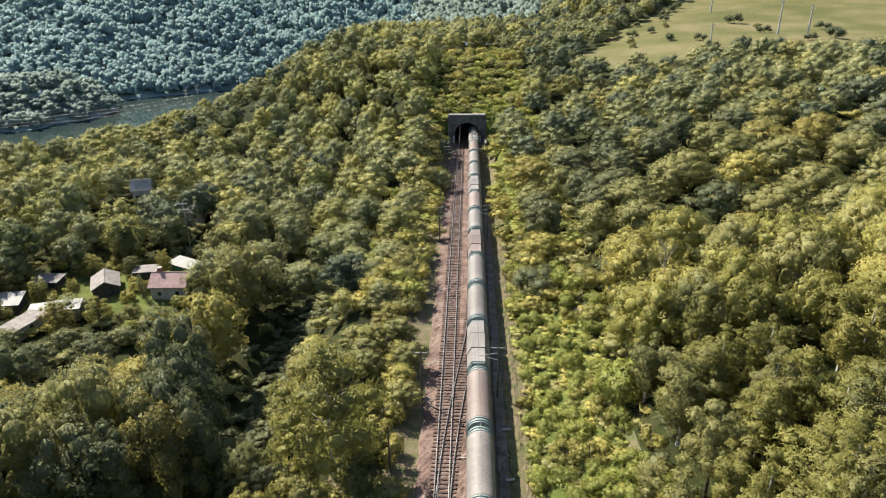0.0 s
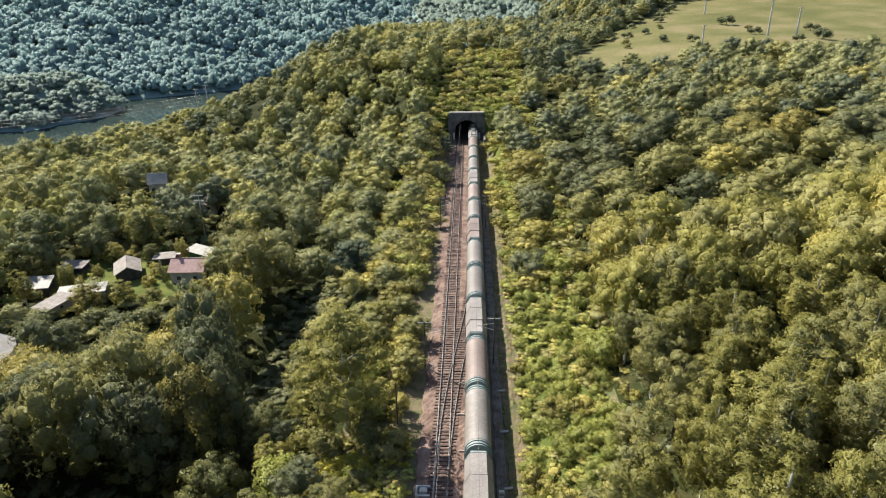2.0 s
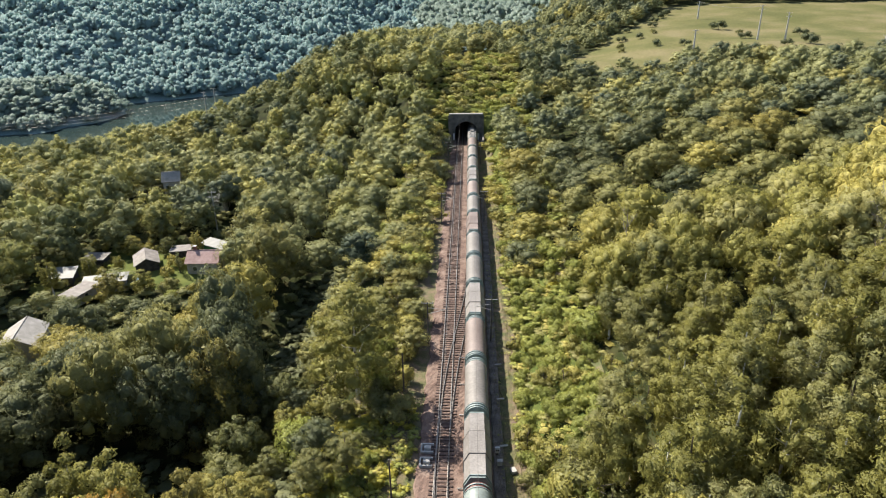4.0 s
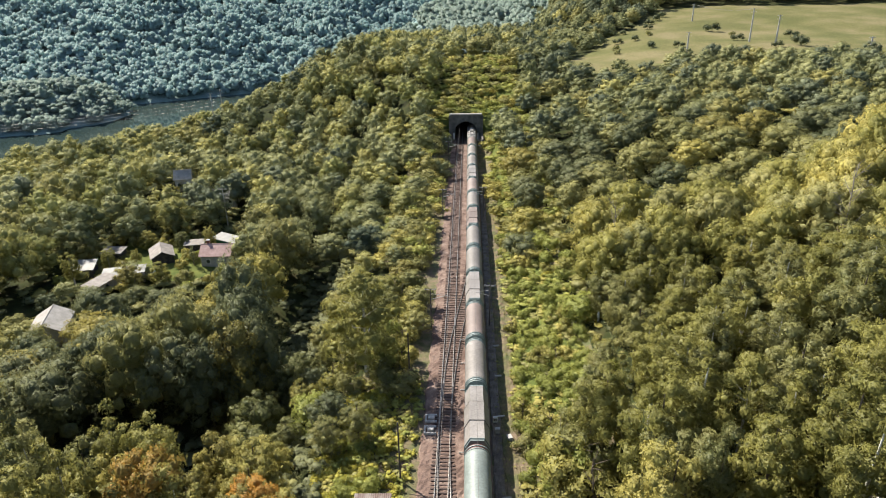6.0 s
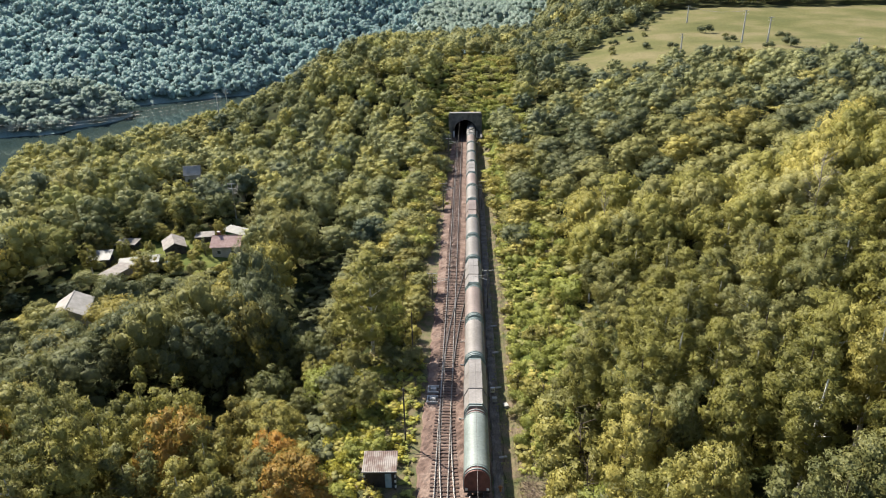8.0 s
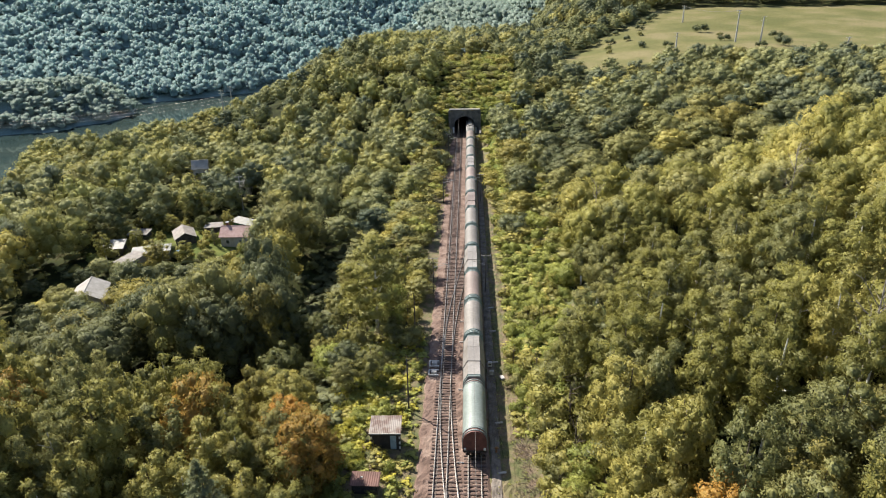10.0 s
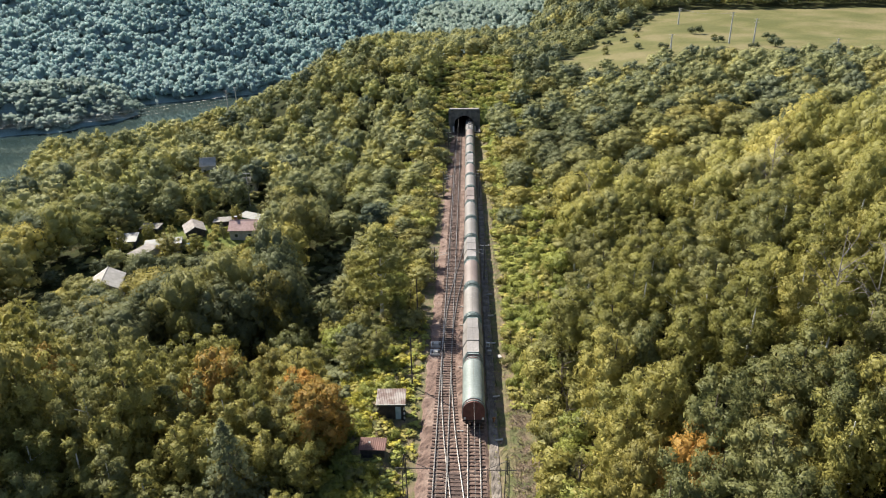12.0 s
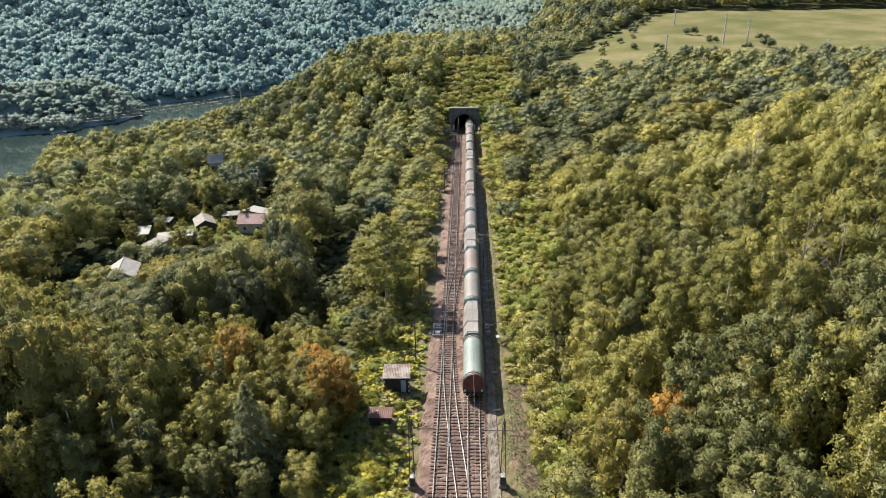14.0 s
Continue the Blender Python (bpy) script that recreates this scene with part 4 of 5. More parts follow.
# ---- goods train ----
def loft(name, sections, mat, parent, label="", caps=True, smooth=False):
    """Skin through cross sections: each a (y, [(x, z), ...])."""
    v, f, n = [], [], len(sections[0][1])
    for y, pts in sections:
        v += [(x, y, z) for x, z in pts]
    for j in range(len(sections) - 1):
        f += [(j * n + i, j * n + i + 1, j * n + n + i + 1, j * n + n + i) for i in range(n - 1)]
    if caps:
        f += [tuple(range(n))[::-1], tuple(range((len(sections) - 1) * n, len(sections) * n))]
    me = mesh_of(name, v, f, mat, None, smooth)
    return part(name, me, None, parent, label)


def round_profile(w=1.45, low=1.25, spring=2.55, rise=1.5, n=14, grow=0.0):
    pts = [(-w - grow, low)]
    pts += [(-(w + grow) * math.cos(a), spring + (rise + grow) * math.sin(a)) for a in np.linspace(0, math.pi, n)]
    return pts + [(w + grow, low)]


def facet_profile(grow=0.0):
    g = grow
    return [(-1.45 - g, 1.25), (-1.45 - g, 2.75), (-0.82 - g * 0.6, 3.92 + g), (0.82 + g * 0.6, 3.92 + g), (1.45 + g, 2.75), (1.45 + g, 1.25)]


def running_gear(wg, length):
    bm = fresh()
    box(bm, -1.4, 1.4, -length / 2, length / 2, 0.95, 1.25, 0.03)
    part("underframe", bm, IRON, wg)
    for by in (-length / 2 + 1.9, length / 2 - 1.9):
        bm = fresh()
        box(bm, -1.05, 1.05, by - 1.25, by + 1.25, 0.55, 0.94, 0.05)
        bogie = part("bogie", bm, IRON, wg)
        for ay in (-0.9, 0.9):
            bm = fresh()
            for sx in (-0.75, 0.75):
                rod(bm, (sx - 0.065, by + ay, 0.46), (sx + 0.065, by + ay, 0.46), 0.46, None, 18)
            rod(bm, (-0.75, by + ay, 0.46), (0.75, by + ay, 0.46), 0.08)
            part("wheelset", bm, RAIL, bogie)
    for sy in (-1, 1):
        for sx in (-0.87, 0.87):
            bm = fresh()
            rod(bm, (sx, sy * length / 2, 1.06), (sx, sy * (length / 2 + 0.32), 1.06), 0.09)
            rod(bm, (sx, sy * (length / 2 + 0.32), 1.06), (sx, sy * (length / 2 + 0.37), 1.06), 0.22, None, 12)
            part("buffer", bm, IRON, wg)


WL = 10.7


def round_wagon(hood, endmat, label):
    wg = thing("covered_wagon", 0, 0, 0, 0, label, "goods wagon", "wagons of the goods train")
    running_gear(wg, WL)
    secs = []
    for k, y in enumerate(np.linspace(-WL / 2 + 0.75, WL / 2 - 0.75, 23)):
        secs.append((y, round_profile(grow=0.0 if k % 2 else -0.022)))
    loft("hood", secs, hood, wg, "ribbed tarpaulin hood over steel bows", smooth=True)
    for sy in (-1, 1):
        a, b = sy * (WL / 2 - 0.76), sy * (WL / 2 - 0.03)
        loft("end_cap", [(min(a, b), round_profile(grow=-0.06)), (max(a, b), round_profile(grow=-0.06))], endmat, wg, "painted steel end wall")
        for k, d in enumerate((0.76, 0.30)):
            y = sy * (WL / 2 - d)
            loft("hoop", [(y - 0.06, round_profile(grow=0.03)), (y + 0.06, round_profile(grow=0.03))], TEAL, wg, "teal steel hoop")
        bm = fresh()
        box(bm, -0.9, -0.82, sy * (WL / 2 - 0.02) - 0.03, sy * (WL / 2 - 0.02) + 0.05, 1.3, 3.1)
        box(bm, 0.82, 0.9, sy * (WL / 2 - 0.02) - 0.03, sy * (WL / 2 - 0.02) + 0.05, 1.3, 3.1)
        part("end_stanchion", bm, endmat, wg)
    return wg


def facet_wagon(hood, endmat, label):
    wg = thing("covered_wagon", 0, 0, 0, 0, label, "goods wagon", "wagons of the goods train")
    running_gear(wg, WL)
    third = (WL - 0.7) / 3
    for k in range(3):
        y0 = -WL / 2 + 0.35 + k * third
        g = 0.07 if k == 1 else 0.0
        o = 0.12 if k == 1 else 0.0
        loft("hood_section", [(y0 - o, facet_profile(g)), (y0 + third + o, facet_profile(g))], hood, wg, "telescopic steel hood section")
        for y in (y0 - o, y0 + third + o):
            loft("hoop", [(y - 0.05, facet_profile(g + 0.035)), (y + 0.05, facet_profile(g + 0.035))], hood if k == 1 else TEAL, wg, "raised hood rim")
    for sy in (-1, 1):
        a, b = sy * (WL / 2 - 0.36), sy * (WL / 2 - 0.05)
        loft("end_wall", [(min(a, b), facet_profile(-0.08)), (max(a, b), facet_profile(-0.08))], endmat, wg, "teal steel end wall")
    return wg


TAIL, PITCH = 62.6, 11.35
kinds = {
    "grey": round_wagon(HOODGREY, TEAL, "covered goods wagon with a rounded grey tarpaulin hood"),
    "rose": round_wagon(HOODROSE, TEAL, "covered goods wagon with a rounded brownish hood"),
    "tail": round_wagon(HOODPALE, WAGONRED, "last covered wagon with pale hood and oxide red end wall"),
    "facet": facet_wagon(HOODWARM, TEAL, "covered coil wagon with a pale faceted telescopic hood"),
    "facetrose": facet_wagon(HOODROSE, TEAL, "covered coil wagon with a faded brown faceted telescopic hood"),
}
order = ["tail", "facet", "grey", "rose", "facet", "grey", "grey", "facetrose", "grey", "rose", "facet", "grey", "grey", "rose"]
placed = set()
for k, kind in enumerate(order):
    m = pose(0, TAIL + WL / 2 + 0.35 + k * PITCH, 0)
    if kind in placed:
        copy_thing(kinds[kind], m)
    else:
        kinds[kind].matrix_basis = m
        placed.add(kind)

# tail lamps and lower red end of the last wagon
tailw = kinds["tail"]
for sx in (-1, 1):
    bm = fresh()
    box(bm, sx * 1.15 - 0.13, sx * 1.15 + 0.13, -WL / 2 - 0.10, -WL / 2 - 0.02, 1.35, 1.65, 0.02)
    part("tail_board", bm, WHITE, tailw, "white square tail board")

# locomotive
LL = 16.4
loco = thing("locomotive", 0, TAIL + 0.35 + len(order) * PITCH + LL / 2 + 0.2, 0, 0, "four-axle electric locomotive with a pale grey roof and two pantographs", "locomotive")
LOCOGREEN = material("locomotive_paint", [(0.10, 0.16, 0.13), (0.16, 0.22, 0.18)], 1, 0.45)
running_gear(loco, LL)
prof = [(-1.45, 1.2), (-1.45, 3.3), (1.45, 3.3), (1.45, 1.2)]
nose = [(-1.2, 1.2), (-1.2, 3.0), (1.2, 3.0), (1.2, 1.2)]
loft("body", [(-LL / 2, nose), (-LL / 2 + 0.7, prof), (LL / 2 - 0.7, prof), (LL / 2, nose)], LOCOGREEN, loco, "dull green body side")
roof = [(-1.45, 3.3), (-1.2, 3.72), (-0.6, 3.9), (0.6, 3.9), (1.2, 3.72), (1.45, 3.3)]
roofn = [(x * 0.84, 3.0 + (z - 3.3) * 0.6) for x, z in roof]
loft("roof", [(-LL / 2, roofn), (-LL / 2 + 0.72, roof), (LL / 2 - 0.72, roof), (LL / 2, roofn)], LOCOROOF, loco, "pale grey curved roof")
for y0, y1, w, h in ((-2.6, -0.5, 0.55, 4.25), (0.2, 2.4, 0.6, 4.2), (-6.9, -6.2, 0.7, 4.1), (6.2, 6.9, 0.7, 4.1)):
    bm = fresh()
    box(bm, -w, w, y0, y1, 3.88, h, 0.05)
    part("roof_equipment", bm, LOCOROOF, loco, "grey resistor housing")
for py in (-4.5, 4.5):
    bm = fresh()
    for sx in (-0.55, 0.55):
        rod(bm, (sx, py - 0.9, 4.1), (sx, py + 0.9, 4.1), 0.045)
        rod(bm, (sx, py - 0.8, 4.15), (sx * 1.2, py + 0.6, 4.5), 0.035)
        rod(bm, (sx * 1.2, py + 0.6, 4.5), (sx, py - 0.5, 4.95), 0.03)
        rod(bm, (sx, py - 0.7, 3.88), (sx, py - 0.7, 4.15), 0.07), rod(bm, (sx, py + 0.7, 3.88), (sx, py + 0.7, 4.15), 0.07)
    rod(bm, (-0.95, py - 0.5, 4.97), (0.95, py - 0.5, 4.97), 0.05)
    rod(bm, (-0.95, py - 0.2, 4.97), (0.95, py - 0.2, 4.97), 0.05)
    part("pantograph", bm, MASTSTEEL, loco, "folded dark steel pantograph")
for k in range(5):
    for sx in (-1.0, 1.0):
        bm = fresh()
        box(bm, sx - 0.16, sx + 0.16, -6 + k * 3.0 - 0.5, -6 + k * 3.0 + 0.5, 3.75, 3.92, 0.03)
        part("roof_hatch", bm, MASTSTEEL, loco, "dark roof vent")


# ---- masts, wires and trackside things ----
def lattice_mast(x, y, h, arm):
    mt = thing("lattice_mast", x, y, -0.35, 0, "dark riveted lattice steel catenary mast on a concrete foot", "mast", "catenary masts")
    w0, w1 = 0.30, 0.15
    leg = lambda sx, sy, t: Vector((sx * (w0 + (w1 - w0) * t), sy * (w0 + (w1 - w0) * t), 0.4 + (h - 0.4) * t))
    for sx in (-1, 1):
        for sy in (-1, 1):
            bm = fresh()
            rod(bm, leg(sx, sy, 0), leg(sx, sy, 1), 0.035, None, 5)
            part("leg", bm, MASTSTEEL, mt)
    bm = fresh()
    n = 13
    for k in range(n):
        a, b = k / n, (k + 1) / n
        s = 1 if k % 2 else -1
        for side in (-1, 1):
            rod(bm, leg(-s, side, a), leg(s, side, b), 0.02, None, 4)
            rod(bm, leg(side, -s, a), leg(side, s, b), 0.02, None, 4)
    part("bracing", bm, MASTSTEEL, mt)
    bm = fresh()
    box(bm, -0.45, 0.45, -0.45, 0.45, -0.4, 0.42, 0.04)
    part("foot", bm, GRAVEL, mt, "weathered concrete foot")
    for z0, z1, m in ((1.5, 1.62, CONCRETE), (0.5, 1.48, MASTSTEEL)):
        bm = fresh()
        box(bm, -0.33, 0.33, -0.33, 0.33, z0, z1)
        part("sign_plate", bm, m, mt)
    bm = fresh()
    rod(bm, (-0.9 if arm > 0 else 0.9, 0, h - 1.2), (arm, 0, h - 1.2), 0.05)
    rod(bm, (0, 0, h), (arm * 0.8, 0, h - 1.15), 0.03)
    rod(bm, (0, 0, 0.8 * h), (0, 0, h + 0.5), 0.06)
    part("cantilever", bm, MASTSTEEL, mt)
    return mt


def pole_mast(x, y, h, arm, label="slim steel catenary pole with a bracket arm"):
    mt = thing("catenary_pole", x, y, -0.35, 0, label, "mast", "catenary masts")
    bm = fresh()
    rod(bm, (0, 0, -0.3), (0, 0, h), 0.11, 0.08)
    part("pole", bm, MASTSTEEL, mt)
    if arm:
        bm = fresh()
        rod(bm, (-0.9, 0, h - 0.15), (0.9, 0, h - 0.15), 0.05, None, 6)
        for sx in (-0.8, 0.8):
            rod(bm, (sx, 0, h - 0.15), (sx, 0, h + 0.1), 0.06, 0.04, 6)
        part("crossarm", bm, CONCRETE, mt, "pale crossarm with insulators")
        bm = fresh()
        rod(bm, (0, 0, h - 1.9), (arm, 0, h - 1.2), 0.045, None, 6)
        rod(bm, (0, 0, h - 0.9), (arm, 0, h - 1.2), 0.03, None, 6)
        part("bracket", bm, CONCRETE, mt, "pale tubular bracket arm")
    return mt


lattice_mast(3.2, 47.0, 9.0, -2.6)
lattice_mast(-7.1, 46.7, 9.4, 2.8)
for y, h in ((107.4, 7.2), (158.0, 7.2), (205.0, 7.0)):
    pole_mast(2.35, y, h, -2.2)
    pole_mast(-6.95, y - 1.2, h, 2.6)
pole_mast(-8.6, 72.6, 7.9, 0, "plain dark wooden telegraph pole in tall weeds")
pole_mast(-9.2, 92.0, 7.5, 0, "plain dark wooden telegraph pole in tall weeds")


def cable(name, pts, r, label, category, mat=None):
    cu = bpy.data.curves.new(name, "CURVE")
    cu.dimensions, cu.bevel_depth, cu.bevel_resolution = "3D", r, 0
    sp = cu.splines.new("POLY")
    sp.points.add(len(pts) - 1)
    for p, q in zip(sp.points, pts):
        p.co = (*q, 1)
    cu.materials.append(mat or COPPER)
    return tagged(new(name, cu), label, category)


STATIONS = [-13, 47, 107.4, 158, 205, 240]
for cx in (0.0, -3.95):
    cable("contact_wire", [(cx, y, 5.55) for y in (-30, 60, 150, 262)], 0.014, "thin copper contact wire above the track", "wire")
    pts = []
    for a, b in zip(STATIONS[:-1], STATIONS[1:]):
        for t in np.linspace(0, 1, 9)[:-1]:
            pts.append((cx, a + (b - a) * t, 6.75 - 0.8 * 4 * t * (1 - t)))
    cable("catenary_wire", pts + [(cx, 240, 6.0)], 0.012, "sagging bearer cable above the contact wire", "wire")


# trackside boxes
def crate(name, x, y, z, w, d, h, mat, label, category, rz=0):
    ob = thing(name, x, y, z, rz, label, category)
    bm = fresh()
    box(bm, -w / 2, w / 2, -d / 2, d / 2, 0, h, 0.03)
    part("body", bm, mat, ob)
    bm = fresh()
    box(bm, -w / 2 - 0.04, w / 2 + 0.04, -d / 2 - 0.04, d / 2 + 0.04, h + 0.003, h + 0.06, 0.015)
    part("lid", bm, WHITE if mat is WHITE else CONCRETE, ob)
    return ob


for y in (83.2, 80.9):
    pm = thing("point_machine", -5.75, y, -0.19, 0, "pale point machine in a concrete surround beside the turnout", "point machine", "point machines")
    bm = fresh()
    for x0, x1, y0, y1 in ((-0.75, 0.75, -0.75, -0.55), (-0.75, 0.75, 0.55, 0.75), (-0.75, -0.55, -0.548, 0.548)):
        box(bm, x0, x1, y0, y1, 0, 0.28, 0.02)
    part("concrete_surround", bm, CONCRETE, pm)
    bm = fresh()
    box(bm, -0.35, 0.45, -0.32, 0.32, 0, 0.42, 0.05)
    part("machine_case", bm, CONCRETE, pm)
    bm = fresh()
    rod(bm, (0.4, 0, 0.18), (1.1, 0, 0.14), 0.03)
    part("drive_rod", bm, RAIL, pm)
sig = thing("dwarf_signal", 2.35, 82.6, -0.3, 0, "small white and black shunting signal in gravel", "signal")
bm = fresh()
box(bm, -0.28, 0.28, -0.15, 0.15, 0.25, 1.05, 0.04)
part("case", bm, WHITE, sig)
for sx in (-0.11, 0.11):
    bm = fresh()
    rod(bm, (sx, -0.17, 0.75), (sx, -0.27, 0.75), 0.085)
    part("lamp_hood", bm, IRON, sig)
bm = fresh()
rod(bm, (0, 0, -0.1), (0, 0, 0.26), 0.07)
part("post", bm, IRON, sig)
crate("cable_cabinet", 2.55, 80.9, -0.32, 0.55, 0.4, 0.6, CONCRETE, "grey concrete cable cabinet beside the track", "cabinet")
crate("cable_cabinet", 4.0, 79.8, -0.34, 0.5, 0.7, 0.35, CONCRETE, "low pale concrete cable box in the grass", "cabinet", 20)
for y in (77.0, 89.5, 62.5, 96.0, 102.5):
    mk = thing("marker_bar", -1.72, y, -0.19, 0, "white painted clearance bar between the tracks", "marker", "clearance markers")
    bm = fresh()
    box(bm, -0.42, 0.42, -0.06, 0.06, 0.02, 0.13, 0.02)
    part("bar", bm, CONCRETE, mk)
    for sx in (-0.3, 0.3):
        bm = fresh()
        box(bm, sx - 0.06, sx + 0.06, -0.06, 0.06, -0.15, 0.019)
        part("foot", bm, CONCRETE, mk)
ORANGE = material("rusty_orange_paint", [(0.28, 0.12, 0.045), (0.42, 0.20, 0.07)], 4, 0.6)
ys = thing("standpipe", 2.6, 64.6, -0.33, 0, "small rusty orange standpipe in the verge", "standpipe")
bm = fresh()
rod(bm, (0, 0, -0.1), (0, 0, 0.75), 0.12)
part("pipe", bm, ORANGE, ys)
bm = fresh()
rod(bm, (-0.25, 0, 0.6), (0.25, 0, 0.6), 0.07)
part("outlet", bm, ORANGE, ys)
cable("drain_pipe", [(-7.6, 70.3, -0.1), (-6.6, 70.1, -0.1), (-5.4, 70.0, -0.15)], 0.06, "dark cable duct lying across the ballast shoulder", "pipe", IRON)
for y in (61, 70, 84, 93, 101):
    crate("cable_trough", 3.15, y, -0.36, 0.9, 0.22, 0.14, CONCRETE, "short pale concrete trough slab beside the path", "trough", 12)


# ---- huts by the line ----
def corrugated(name, x0, x1, y0, y1, za, zb, mat, parent, label, n=34):
    """A ribbed roof sheet that falls from za at y1 to zb at y0."""
    v, f = [], []
    for k in range(n + 1):
        x = x0 + (x1 - x0) * k / n
        up = 0.035 * (k % 2)
        for y, z in ((y0, zb), (y1, za)):
            v += [(x, y, z + up), (x, y, z + up - 0.05)]
    for k in range(n):
        a, b = 4 * k, 4 * k + 4
        f += [(a, b, b + 2, a + 2), (a + 1, a + 3, b + 3, b + 1), (a, a + 1, b + 1, b), (a + 2, b + 2, b + 3, a + 3)]
    return part(name, mesh_of(name, v, f, mat), None, parent, label)


def boards(parent, x0, x1, y, z0, z1, mat, n=14, t=0.05):
    w = (x1 - x0) / n
    for k in range(n):
        bm = fresh()
        box(bm, x0 + k * w + 0.008, x0 + (k + 1) * w - 0.008, y - t + 0.012 * (k % 3), y, z0, z1)
        part("board", bm, mat, parent)


g = float(land(-10.7, 66.5))
hut = thing("lineside_hut", -10.7, 65.7, g - 0.05, 1.5, "dark boarded hut with a weathered sheet roof and blue door", "hut")
bm = fresh()
box(bm, -1.62, 1.62, -1.0, 1.05, -0.3, 2.55)
part("walls", bm, TARBOARD, hut)
boards(hut, -1.64, 0.45, -1.0, -0.1, 2.45, TARBOARD)
corrugated("roof", -1.9, 1.9, -1.45, 1.4, 3.05, 2.6, SHEET, hut, "patched rusty and grey ribbed roof sheets")
bm = fresh()
box(bm, 0.55, 1.25, -1.07, -1.0, 0.0, 1.95, 0.015)
door = part("door", bm, BLUEDOOR, hut, "faded blue boarded door")
bm = fresh()
rod(bm, (1.15, -1.14, 1.0), (1.15, -1.07, 1.0), 0.03)
part("handle", bm, RAIL, door)
for px in (-1.7, 1.7):
    for k in range(7):
        bm = fresh()
        box(bm, px - 0.09, px + 0.09, -1.32, -1.14, k * 0.36 - 0.12, k * 0.36 + 0.237)
        part("post_band", bm, WHITE if k % 2 else TARBOARD, hut, "black and white painted porch post")
bm = fresh()
box(bm, -1.95, 1.95, -1.5, -1.44, 2.5, 2.63)
part("fascia", bm, CONCRETE, hut, "pale roof edge board")

g = float(land(-12.3, 59.8))
shed = thing("low_shed", -12.1, 57.7, g - 0.05, -1, "low dark shed with a rust-red sheet roof in weeds", "shed")
bm = fresh()
box(bm, -1.4, 1.4, -0.7, 0.75, -0.3, 1.22)
part("walls", bm, TARBOARD, shed)
boards(shed, -1.4, 1.4, -0.7, -0.1, 1.2, TARBOARD, 12)
corrugated("roof", -1.62, 1.62, -0.95, 1.0, 1.62, 1.34, REDSHEET, shed, "rust-red ribbed roof sheet", 26)
bm = fresh()
box(bm, -0.55, -0.3, 0.1, 0.3, 1.48, 1.60)
part("roof_stone", bm, CONCRETE, shed, "stone weighing down the roof")


# ---- garden houses ----
PINKTILE = material("faded_pink_tiles", [(0.30, 0.19, 0.175), (0.40, 0.27, 0.25)], 1.2, 0.8)
RENDERWALL = material("pale_render", [(0.30, 0.285, 0.255), (0.38, 0.365, 0.335)], 1, 0.9)
GREENWALL = material("dark_green_boards", [(0.015, 0.09, 0.05), (0.03, 0.14, 0.075)], 1.5, 0.7)
PALESHEET = material("pale_roof_sheet", [(0.13, 0.133, 0.125), (0.205, 0.205, 0.19)], 0.6, 0.6)
PALEROOF = material("light_concrete_roof", [(0.22, 0.208, 0.19), (0.31, 0.295, 0.275)], 0.9, 0.8)
GREYSHEET = material("grey_roof_felt", [(0.15, 0.135, 0.12), (0.24, 0.215, 0.195)], 0.8, 0.8)
BLUETARP = material("blue_tarpaulin", [(0.10, 0.24, 0.38), (0.16, 0.33, 0.48)], 1.5, 0.5)
BRICKRED = material("chimney_brick", [(0.20, 0.08, 0.06), (0.30, 0.13, 0.10)], 4, 0.9)
GLASS = material("dark_window_glass", [(0.02, 0.025, 0.03), (0.04, 0.05, 0.055)], 1, 0.08, bump=0)


